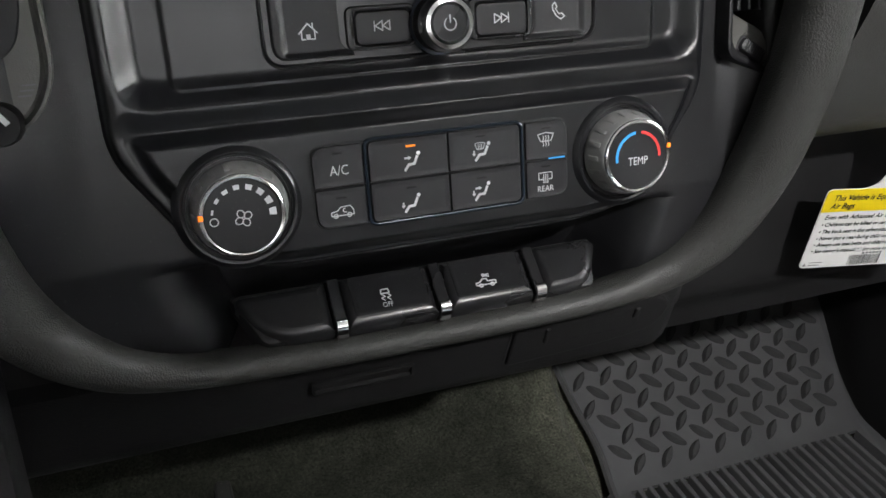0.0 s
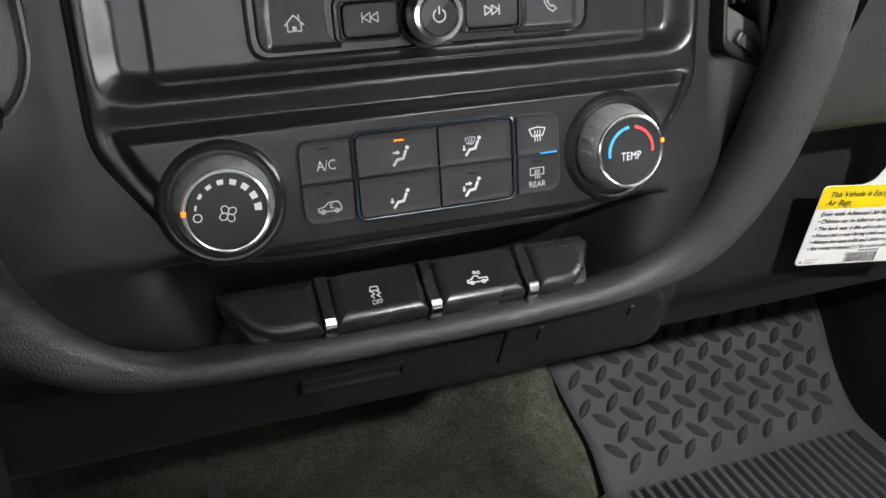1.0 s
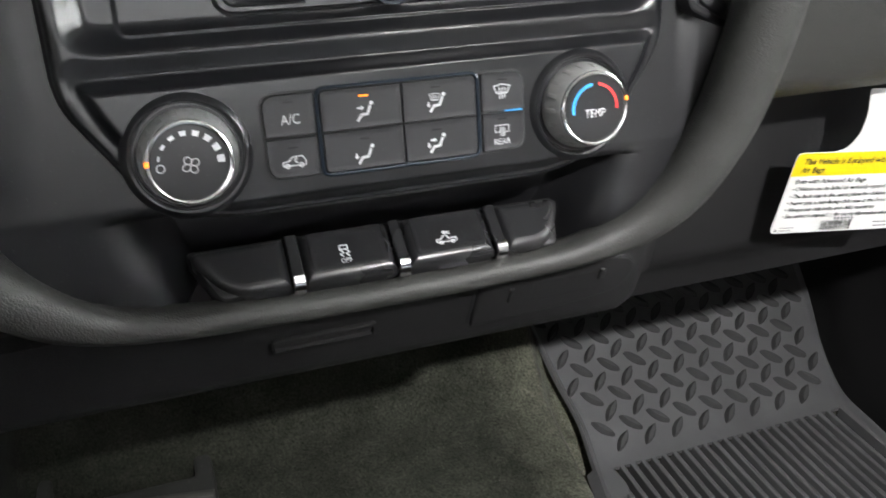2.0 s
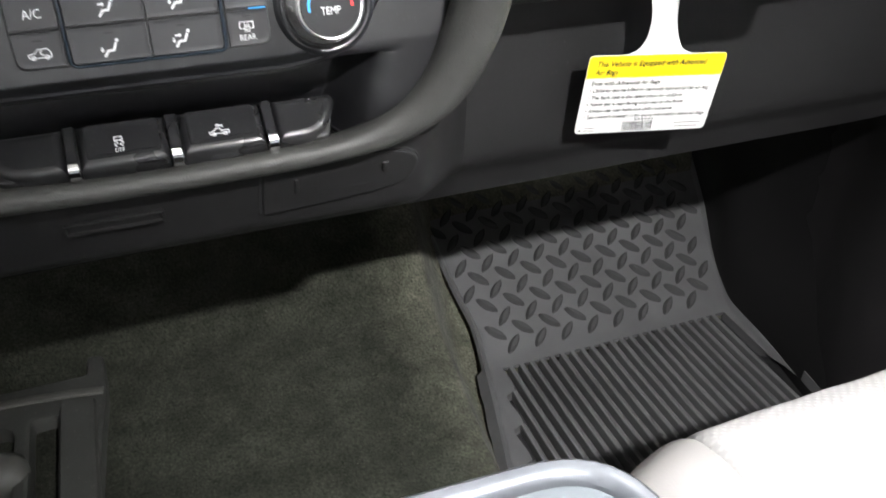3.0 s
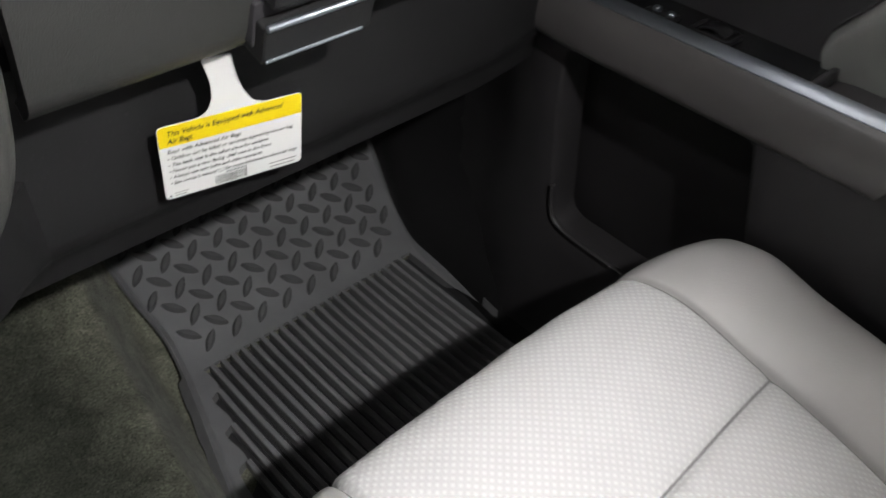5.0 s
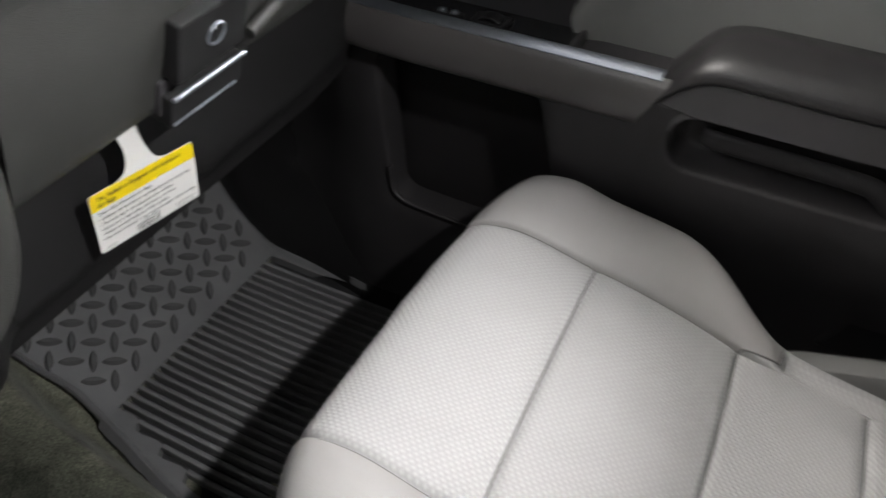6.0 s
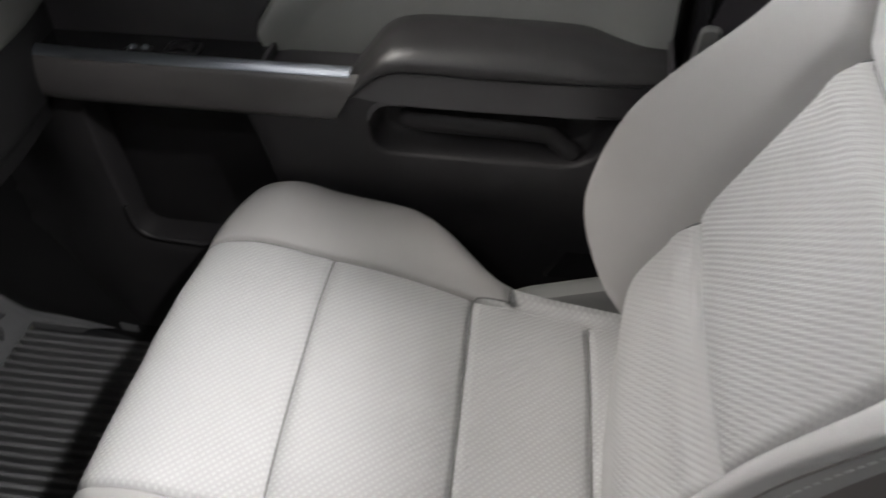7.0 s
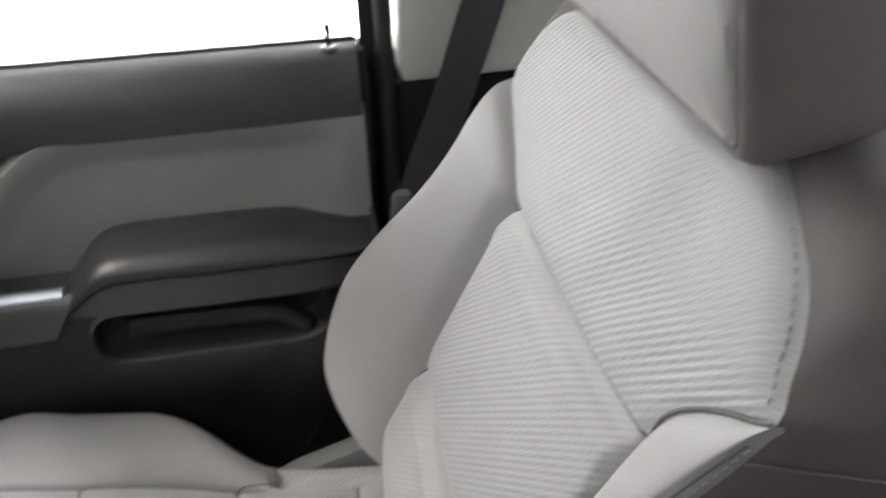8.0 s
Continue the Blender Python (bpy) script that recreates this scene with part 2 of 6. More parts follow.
def loft(rings, caps=True, closed=True, bm=None):
    """Quads between successive rings of points; ends closed by faces."""
    bm = bm or bmesh.new()
    vs = [[bm.verts.new(p) for p in r] for r in rings]
    n = len(vs[0])
    for a, b in zip(vs, vs[1:]):
        for i in range(n if closed else n - 1):
            j = (i + 1) % n
            bm.faces.new((a[i], a[j], b[j], b[i]))
    if caps and closed:
        if caps != "end":
            bm.faces.new(vs[0][::-1])
        bm.faces.new(vs[-1])
    return bm


class Outline(list):
    """A rounded polygon that remembers its sharp corners, so that it can be inset cleanly."""
    corners, radii, steps = (), (), 5


def round_poly(pts, r, n=5):
    """The polygon with its corners rounded; r one radius or one for each corner."""
    out, k = Outline(), len(pts)
    rs = list(r) if isinstance(r, (list, tuple)) else [r] * k
    out.corners, out.radii, out.steps = [Vector(p) for p in pts], rs, n
    for i in range(k):
        p, a, b = Vector(pts[i]), Vector(pts[i - 1]), Vector(pts[(i + 1) % k])
        da, db = a - p, b - p
        q = max(min(rs[i], da.length * 0.49, db.length * 0.49), 1e-5)
        s, e = p + da.normalized() * q, p + db.normalized() * q
        for j in range(n + 1):
            t = j / n
            out.append(s * (1 - t) ** 2 + p * 2 * t * (1 - t) + e * t * t)
    return out


def rrect(u0, u1, v0, v1, r, n=5):
    return round_poly([(u0, v0), (u1, v0), (u1, v1), (u0, v1)], r, n)


def inset(poly, d):
    if isinstance(poly, Outline):
        return round_poly(inset(poly.corners, d), [max(r - d, 2e-5) for r in poly.radii], poly.steps)
    n = len(poly)
    area = sum(poly[i - 1].x * poly[i].y - poly[i].x * poly[i - 1].y for i in range(n))
    sgn = 1 if area > 0 else -1
    out = []
    for i in range(n):
        a, p, b = poly[i - 1], poly[i], poly[(i + 1) % n]
        e0, e1 = (p - a).normalized(), (b - p).normalized()
        n0, n1 = Vector((-e0.y, e0.x)) * sgn, Vector((-e1.y, e1.x)) * sgn
        m = n0 + n1
        m = m / max(0.35, m.dot(n0)) if m.length > 1e-6 else n0
        out.append(p + m * d)
    return out


def stack(poly, steps, M, bm=None, caps=True):
    """Rings of a flat outline, each inset by d at height w: steps are (d, w)."""
    poly = poly if isinstance(poly, Outline) else [Vector(p) for p in poly]
    return loft([[M @ Vector((*q, w)) for q in inset(poly, d)] for d, w in steps], caps=caps, bm=bm)


def slab(poly, w0, w1, M, bevel=0.001, bm=None):
    b = bevel
    return stack(poly, [(0, w0), (0, w1 - b), (0.3 * b, w1 - 0.3 * b), (b, w1)], M, bm)


def plate(outer, holes, w0, w1, M, round_in=0.002):
    """A slab with holes through it."""
    bm = bmesh.new()
    edges = []
    for poly, sg in [(outer, 1)] + [(h, -1) for h in holes]:
        poly = poly if isinstance(poly, Outline) else [Vector(p) for p in poly]
        n = len(poly)
        rings = []
        for d, w in ((0, w0), (0, w1 - round_in), (0.3 * round_in, w1 - 0.3 * round_in), (round_in, w1)):
            rings.append([bm.verts.new(M @ Vector((*q, w))) for q in inset(poly, sg * d)])
        for a, b in zip(rings, rings[1:]):
            for i in range(n):
                bm.faces.new((a[i], a[(i + 1) % n], b[(i + 1) % n], b[i]))
        for i in range(n):
            edges.append(bm.edges.get((rings[-1][i], rings[-1][(i + 1) % n])))
    bmesh.ops.triangle_fill(bm, edges=edges, use_beauty=True, use_dissolve=False)
    return bm


def inside(poly, u, v):
    """Distance of the points (u, v) to the outline, positive within it."""
    u, v = np.asarray(u, float), np.asarray(v, float) + np.zeros(np.shape(u))
    best, odd = np.full(u.shape, 9.0), np.zeros(u.shape, bool)
    for i in range(len(poly)):
        (ax, ay), (bx, by) = poly[i - 1], poly[i]
        dx, dy = bx - ax, by - ay
        t = np.clip(((u - ax) * dx + (v - ay) * dy) / (dx * dx + dy * dy + 1e-18), 0, 1)
        best = np.minimum(best, np.hypot(u - ax - t * dx, v - ay - t * dy))
        if ay != by:
            odd ^= ((ay > v) != (by > v)) & (u < ax + (v - ay) / dy * dx)
    return np.where(odd, best, -best)


def soft(t):
    t = np.clip(t, 0, 1)
    return t * t * (3 - 2 * t)


def relief(outline, height, M, nu, vs, back=None):
    """A moulded face: a grid that fills the outline row by row, at height(u, v); back: the depth of its edge walls."""
    bm, rows = bmesh.new(), []
    pts = [(p[0], p[1]) for p in outline]
    for v in vs:
        xs = []
        for i in range(len(pts)):
            (ax, ay), (bx, by) = pts[i - 1], pts[i]
            if (ay > v) != (by > v):
                xs.append(ax + (v - ay) / (by - ay) * (bx - ax))
        us = np.linspace(min(xs), max(xs), nu)
        hs = height(us, v)
        row = [bm.verts.new(M @ Vector((a, v, h))) for a, h in zip(us, hs)]
        if back is not None:
            row = [bm.verts.new(M @ Vector((us[0], v, back)))] + row + [bm.verts.new(M @ Vector((us[-1], v, back)))]
        rows.append(row)
    for a, b in zip(rows, rows[1:]):
        for i in range(len(a) - 1):
            bm.faces.new((a[i], a[i + 1], b[i + 1], b[i]))
    return bm


def lathe(profile, n, M, bm=None, caps=True):
    rings = [[M @ Vector((r * math.cos(2 * math.pi * i / n), r * math.sin(2 * math.pi * i / n), w)) for i in range(n)] for r, w in profile]
    return loft(rings, caps=caps, bm=bm)


def box(c, s, bevel=0.002, M=None, bm=None):
    M = M or Matrix()
    x, y, z = s[0] / 2, s[1] / 2, s[2] / 2
    b = min(bevel, x * 0.9, y * 0.9, z * 0.9)
    poly = rrect(-x, x, -y, y, b, 3)
    L = M @ Matrix.Translation(c)
    return stack(poly, [(b, -z), (0.3 * b, -z + 0.3 * b), (0, -z + b), (0, z - b), (0.3 * b, z - 0.3 * b), (b, z)], L, bm)


def smooth_path(pts, per=6):
    """A Catmull-Rom curve through the points."""
    p = [Vector(q) for q in pts]
    out = []
    for i in range(len(p) - 1):
        a, b, c, d = p[max(i - 1, 0)], p[i], p[i + 1], p[min(i + 2, len(p) - 1)]
        for j in range(per):
            t = j / per
            out.append(0.5 * ((2 * b) + (c - a) * t + (2 * a - 5 * b + 4 * c - d) * t * t + (3 * b - a - 3 * c + d) * t ** 3))
    out.append(p[-1])
    return out


def sweep(path, section, ref, scales=None, bm=None, caps=True):
    """The section (side, out) carried along the path; out leans towards ref."""
    path = [Vector(q) for q in path]
    ref, rings = Vector(ref), []
    for i, p in enumerate(path):
        t = (path[min(i + 1, len(path) - 1)] - path[max(i - 1, 0)]).normalized()
        side = t.cross(ref).normalized()
        out = side.cross(t).normalized()
        k = scales[i] if scales else (1, 1)
        rings.append([p + side * a * k[0] + out * b * k[1] for a, b in section])
    return loft(rings, caps=caps, bm=bm)


def ring_section(ra, rb, n=14, power=1.0):
    f = lambda c: math.copysign(abs(c) ** power, c)
    return [(ra * f(math.cos(2 * math.pi * i / n)), rb * f(math.sin(2 * math.pi * i / n))) for i in range(n)]


def tube(path, r, n=8, ref=(0, 0, 1), bm=None):
    return sweep(path, ring_section(r, r, n), ref, bm=bm)


def grid(f, us, vs, bm=None):
    bm = bm or bmesh.new()
    rows = [[bm.verts.new(f(u, v)) for u in us] for v in vs]
    for a, b in zip(rows, rows[1:]):
        for i in range(len(us) - 1):
            bm.faces.new((a[i], a[i + 1], b[i + 1], b[i]))
    return bm


def thick(bm, d):
    """Gives an open sheet a back, d behind it."""
    bmesh.ops.recalc_face_normals(bm, faces=bm.faces[:])
    bmesh.ops.solidify(bm, geom=bm.faces[:], thickness=d)
    return bm


def lin(a, b, n):
    return [a + (b - a) * i / (n - 1) for i in range(n)]


def ease(t):
    t = min(1.0, max(0.0, t))
    return t * t * (3 - 2 * t)


def table(x, pts):
    """Smooth interpolation in a short list of (x, y)."""
    if x <= pts[0][0]:
        return pts[0][1]
    for i in range(len(pts) - 1):
        if x <= pts[i + 1][0]:
            x0, y0 = pts[i]
            x1, y1 = pts[i + 1]
            xa, ya = pts[max(i - 1, 0)]
            xb, yb = pts[min(i + 2, len(pts) - 1)]
            h, t = x1 - x0, (x - x0) / (x1 - x0)
            m0 = (y1 - ya) / (x1 - xa)
            m1 = (yb - y0) / (xb - x0)
            return (2 * t ** 3 - 3 * t * t + 1) * y0 + (t ** 3 - 2 * t * t + t) * h * m0 + (3 * t * t - 2 * t ** 3) * y1 + (t ** 3 - t * t) * h * m1
    return pts[-1][1]


def stroke(lines, width, M, w=0.0, h=0.00012, closed=False, bm=None):
    """Thin raised printed lines along flat polylines."""
    bm = bm or bmesh.new()
    for ln in lines:
        ps = [Vector(p) for p in ln]
        for a, b in zip(ps, ps[1:]):
            d = (b - a).normalized() * width / 2
            s = Vector((-d.y, d.x))
            q = [a - d * 0.6 + s, a - d * 0.6 - s, b + d * 0.6 - s, b + d * 0.6 + s]
            vs = [bm.verts.new(M @ Vector((*p, w + h))) for p in q]
            bm.faces.new(vs)
    return bm


def fill(polys, M, w=0.0, h=0.00012, bm=None):
    bm = bm or bmesh.new()
    for poly in polys:
        bm.faces.new([bm.verts.new(M @ Vector((*p, w + h))) for p in poly])
    return bm


def disc(c, r, n=14):
    return [(c[0] + r * math.cos(2 * math.pi * i / n), c[1] + r * math.sin(2 * math.pi * i / n)) for i in range(n)]


def arc(c, r, a0, a1, n=12):
    return [(c[0] + r * math.cos(radians(a0 + (a1 - a0) * i / n)), c[1] + r * math.sin(radians(a0 + (a1 - a0) * i / n))) for i in range(n + 1)]


def arc_band(c, r0, r1, a0, a1, n=12):
    return arc(c, r0, a0, a1, n) + arc(c, r1, a1, a0, n)


def writing(text, size, M, u, v, w, align="CENTER", shear=0.0, wide=1.0, bold=0.0):
    cu = bpy.data.curves.new("writing", "FONT")
    cu.body, cu.size, cu.align_x, cu.align_y, cu.shear = text, size, align, "CENTER", shear
    cu.resolution_u = 3
    cu.offset = size * bold
    ob = bpy.data.objects.new("writing", cu)
    me = bpy.data.meshes.new_from_object(ob)
    bm = bmesh.new()
    bm.from_mesh(me)
    bpy.data.objects.remove(ob)
    bpy.data.curves.remove(cu)
    bpy.data.meshes.remove(me)
    bm.transform(M @ Matrix.Translation((u, v, w)) @ Matrix.Diagonal((wide, 1, 1, 1)))
    return bm


# ---------------------------------------------------------------- the cab's shell
def wall(name, c, s, material, label, bevel=0.004):
    return tagged(part(name, box(c, s, bevel), material), label, "wall", kind="structure")


tagged(part("ground", box((0, 0, -0.75), (60, 60, 0.1), 0.01), surface("grey_concrete", (0.30, 0.30, 0.29), 0.8, vary=0.2, mottle=1.5, grain=60, bump=0.3)), "grey concrete ground under the vehicle", "ground", kind="structure")
wall("wall_front", (0, 0.80, 0.30), (1.86, 0.04, 1.16), VOID, "black firewall behind the dashboard")
wall("wall_rear", (0, -1.50, 0.29), (1.86, 0.05, 1.14), SHELL, "plain grey wall at the back of the cab")
wall("wall_rear_upper", (0, -1.50, 1.225), (1.86, 0.05, 0.07), SHELL, "plain grey header over the rear window")
# Unseen glowing sheet added behind the cab to fill the dashboard with light.
tagged(part("backdrop_2", box((0, -5.2, 1.4), (9, 0.02, 4.2), 0.002), BEHIND), "unseen pale glowing sheet added behind the rear window as fill", "backdrop", kind="structure")
tagged(part("ceiling", box((0, -0.78, 1.27), (1.80, 1.46, 0.05), 0.02), LINER), "light grey cloth headliner", "ceiling", kind="structure")
# driver's side stays plain: its lower wall only closes the place
wall("wall_left", (-0.90, -0.35, 0.26), (0.06, 2.30, 1.06), DOORGREY, "plain grey door wall on the driver's side")
# Unseen wall added over the driver's window to block its light.
wall("wall_left_light_block", (-0.90, -0.45, 1.02), (0.06, 2.10, 0.46), DOORGREY, "unseen grey wall added over the driver's window to block light")
wall("wall_right", (0.90, 0.53, 0.30), (0.08, 0.56, 1.16), VOID, "black hinge pillar and kick panel wall")
for k, (x, y) in enumerate(((-0.87, -1.42), (0.87, -1.42), (-0.87, -0.76))):
    tagged(part("pillar_%d" % (k + 1), box((x, y, 1.02), (0.07, 0.12, 0.46), 0.02), PILLAR), "light grey plastic roof pillar", "pillar", kind="structure")
for k, x in enumerate((-0.86, 0.86)):
    tagged(part("pillar_%d" % (k + 4), sweep([(x, 0.62, 0.86), (x * 0.93, -0.06, 1.26)], ring_section(0.035, 0.03, 10), (1, 0, 0)), PILLAR), "light grey plastic windscreen pillar", "pillar", kind="structure")
lamp2 = thing("reading_lamp", (0.24, -0.735, 1.245), "small lit reading lamp in the grey headliner", "lamp")
part("housing", stack(rrect(-0.05, 0.05, -0.04, 0.04, 0.015), [(0, 0.0), (0, 0.012), (0.004, 0.016)], Matrix.Translation((0.24, -0.735, 1.232))), LINER, lamp2)
part("lens", stack(rrect(-0.035, 0.035, -0.025, 0.025, 0.008), [(0, 0.0), (0, 0.004)], Matrix.Translation((0.24, -0.735, 1.2275))), LAMPGLOW, lamp2, "white lit lens")
tagged(part("backdrop", box((3.2, -0.6, 1.4), (0.02, 9, 4.2), 0.002), OUTSIDE), "bright white daylight beyond the side window", "backdrop", kind="structure")

lamp = thing("dome_lamp", (0.03, -0.14, 1.245), "lit overhead dome lamp in the grey headliner", "lamp")
part("housing", stack(rrect(-0.075, 0.075, -0.05, 0.05, 0.015), [(0, 0.0), (0, 0.012), (0.004, 0.016)], Matrix.Translation((0.03, -0.14, 1.232))), LINER, lamp)
part("lens", stack(rrect(-0.055, 0.055, -0.034, 0.034, 0.01), [(0, 0.0), (0, 0.004)], Matrix.Translation((0.03, -0.14, 1.2275))), LAMPGLOW, lamp, "white lit lens")


# carpet over the tunnel and floor: one sheet
def carpet(x, y):
    crest = 0.262 + 0.10 * (y - 0.15)
    top = 0.118 + 0.02 * math.cos(x * 4) - 0.010 * math.sin(y * 9) * ease((y + 0.2) / 0.3)
    edge = 0.055
    t = (x - crest) / edge
    z = top if t < 0 else top - (top + 0.016) * ease(t) ** 0.8
    if t < 0:
        z += 0.006 * math.exp(-((x - crest + 0.02) / 0.035) ** 2)
    lt = (-0.30 - x) / 0.07
    if lt > 0:
        z = top - (top + 0.016) * ease(lt)
    rise = max(0.0, y - 0.36)
    z += 0.62 * rise * (1 if t < 1 else 0.85) + 0.5 * max(0.0, y - 0.55)
    z += 0.0016 * noise.noise(Vector((x * 14, y * 14, 0))) + 0.0025 * noise.noise(Vector((x * 5, y * 5, 3)))
    return Vector((x, y, z))


tagged(part("floor", thick(grid(carpet, lin(-0.87, 0.20, 50) + lin(0.205, 0.36, 40) + lin(0.37, 0.86, 16), lin(-1.48, 0.0, 30) + lin(0.02, 0.78, 70)), -0.01), CARPET, None, "", 60), "worn dark olive carpet over the floor and tunnel, lit crest painted in", "carpet", kind="structure")


# ---------------------------------------------------------------- dashboard
TILT_A = math.atan(0.22)
STACK = Matrix(((1, 0, 0, 0), (0, math.sin(TILT_A), -math.cos(TILT_A), 0), (0, math.cos(TILT_A), math.sin(TILT_A), 0.65), (0, 0, 0, 1)))

dash = thing("dashboard", (0, 0.1, 0.44), "black and charcoal plastic dashboard with a padded roll round its controls", "dashboard")
outline = round_poly([(-0.143, 0.17), (-0.1435, 0.024), (-0.112, -0.024), (-0.085, -0.0335), (0.075, -0.0335), (0.104, -0.026), (0.138, 0.026), (0.141, 0.17)], [0, 0.012, 0.03, 0.03, 0.03, 0.03, 0.012, 0], 6)
hole = round_poly([(-0.1335, 0.164), (-0.1345, 0.0445), (0.1295, 0.0445), (0.1305, 0.164)], [0.002, 0.016, 0.016, 0.002], 6)
inner_plate = round_poly([(-0.1150, 0.166), (-0.1150, 0.0475), (0.1105, 0.0485), (0.1115, 0.166)], [0.002, 0.006, 0.006, 0.002], 6)
cove = round_poly([(-0.1400, 0.0405), (-0.1345, 0.0180), (-0.1085, -0.0225), (-0.0860, -0.0300), (0.0760, -0.0300), (0.1015, -0.0235), (0.1290, 0.0170), (0.1345, 0.0405)], [0.012, 0.02, 0.03, 0.03, 0.03, 0.03, 0.02, 0.012], 6)
climate_pad = round_poly([(-0.1345, 0.0318), (-0.1290, 0.0165), (-0.104, -0.0205), (-0.085, -0.0278), (0.074, -0.0278), (0.098, -0.0215), (0.1235, 0.0155), (0.1300, 0.0328)], [0.004, 0.02, 0.03, 0.03, 0.03, 0.03, 0.02, 0.004], 6)


def bezel_height(u, v):
    """Rounded outer rim, a dished radio field with its raised plate, and the swelling pad of the climate controls."""
    d, h, c = inside(outline, u, v), inside(hole, u, v), inside(cove, u, v)
    w = -0.0060 + 0.0085 * soft(d / 0.0042) + 0.0014 * soft((d - 0.003) / 0.005)
    w = w - 0.0082 * soft((h + 0.0050) / 0.0150) + 0.0013 * soft(inside(inner_plate, u, v) / 0.0016)
    w = w - 0.0034 * soft((c + 0.0030) / 0.0110) * (1 - soft((h + 0.0050) / 0.0150))
    q = inside(climate_pad, u, v)
    w = w + (0.0072 - w) * soft((q + 0.0012) / 0.0068)
    return w


part("stack_bezel", relief(outline, bezel_height, STACK, 330, lin(-0.0334, -0.022, 26) + lin(-0.0215, 0.025, 50) + lin(0.0255, 0.056, 66) + lin(0.057, 0.169, 60), -0.014), SATIN, dash, "satin charcoal bezel dished round radio and climate controls", 75)


def field(x, z):
    """Dark field between bezel and roll, falling back into the bay of the key bank."""
    y = 0.22 * (z - 0.65) + 0.011
    if z < 0.625:
        y = 0.0055 + 0.010 * ease((0.59 - z) / 0.03)
    y -= 0.012 * ease((abs(x) - 0.148) / 0.035) * ease((z - 0.62) / 0.06)
    y += 0.030 * ease((0.0130 - abs(x - 0.1635)) / 0.004) * ease((z - 0.684) / 0.008)
    bay = ease((0.119 + 0.3 * (z - 0.58) - abs(x + 0.003)) / 0.020) * ease((0.6235 - z) / 0.006)
    low = table(x, [(-0.225, 0.74), (-0.212, 0.72), (-0.2, 0.64), (-0.178, 0.592), (-0.135, 0.563), (0.0, 0.553), (0.115, 0.561), (0.151, 0.583), (0.173, 0.622), (0.186, 0.668), (0.196, 0.72), (0.215, 0.80)])
    return Vector((x, y + 0.045 * bay, z if z > low else low - 0.05 * (low - z)))


part("stack_surround", thick(grid(field, lin(-0.225, -0.125, 22) + lin(-0.12, -0.09, 16) + lin(-0.085, 0.08, 24) + lin(0.085, 0.115, 16) + lin(0.12, 0.145, 6) + lin(0.147, 0.185, 30) + lin(0.188, 0.215, 8), lin(0.548, 0.61, 30) + lin(0.612, 0.63, 14) + lin(0.64, 0.68, 7) + lin(0.682, 0.705, 12) + lin(0.71, 0.83, 16)), -0.004), SURROUND, dash, "dark blue-black plastic field round the bezel", 120)

roll = smooth_path([(-0.212, -0.010, 0.83), (-0.209, -0.008, 0.72), (-0.200, -0.004, 0.640), (-0.178, 0.001, 0.594), (-0.135, 0.005, 0.567), (-0.06, 0.008, 0.5585),
                    (0.05, 0.008, 0.5585), (0.112, 0.005, 0.566), (0.150, 0.000, 0.588), (0.170, -0.006, 0.626), (0.1780, -0.012, 0.670), (0.1805, -0.016, 0.72), (0.1795, -0.018, 0.83)], 7)
rs = [(table(p.x, [(-0.21, 1.5), (-0.17, 1.1), (-0.12, 0.68), (0.09, 0.66), (0.13, 0.92), (0.165, 1.3), (0.184, 1.45)]), 1.0 + 0.4 * ease((abs(p.x) - 0.1) / 0.1)) for p in roll]
part("padded_roll", sweep(roll, ring_section(0.0118, 0.0118, 20, 0.85), (0, -1, 0.25), rs), LEATHER, dash, "grained black padded roll")


KNEE = [(0, 0.098), (0.05, 0.079), (0.3, 0.081), (0.78, 0.084), (0.83, 0.087), (0.86, 0.094), (1.0, 0.101)]


def below(a, b):
    x = -0.23 + 0.436 * a
    z = 0.558 - 0.106 * b
    y = 0.0115 + 0.0305 * b + 0.058 * ease((b - 0.5) / 0.5)
    return Vector((x, y + (table((0.640 - z) / 0.188, KNEE) - y) * ease((x - 0.145) / 0.07), z))


part("lower_panel", thick(grid(below, lin(0, 1, 48), lin(0, 1, 22)), -0.01), LOWER, dash, "matt black lower panel")
FRONT = Matrix(((1, 0, 0, 0), (0, -0.277, -0.961, 0.0173), (0, 0.961, -0.277, 0.538), (0, 0, 0, 1)))
pocket = round_poly([(0.047, 0.015), (0.045, -0.026), (0.110, -0.022), (0.142, -0.016), (0.148, 0.004), (0.135, 0.014)], [0.002, 0.003, 0.02, 0.014, 0.010, 0.010], 5)
part("cover_gap", slab(inset(pocket, -0.0014), -0.008, 0.0005, FRONT, 0.0002), PIT, dash)
part("access_cover", slab(pocket, -0.008, 0.0026, FRONT, 0.0016), LOWER, dash, "small black access cover")
part("cover_grip", stack(rrect(0.080, 0.126, -0.011, 0.005, 0.003), [(0, 0.001), (0, 0.0027), (0.0016, 0.0025), (0.0034, 0.0017), (0.0060, 0.0012)], FRONT), LOWER, dash, "shallow finger dish")
part("cover_stud", box((0.124, 0.002, 0.0025), (0.004, 0.008, 0.003), 0.001, FRONT), LOWER, dash)
part("cover_stud", box((0.067, -0.003, 0.0025), (0.003, 0.012, 0.003), 0.001, FRONT), LOWER, dash)
part("tray_pull", stack(rrect(-0.068, -0.012, -0.013, -0.003, 0.002), [(0, 0.002), (0, 0.004), (0.0015, 0.0045), (0.002, 0.001)], FRONT), LOWER, dash, "narrow black pull slot")

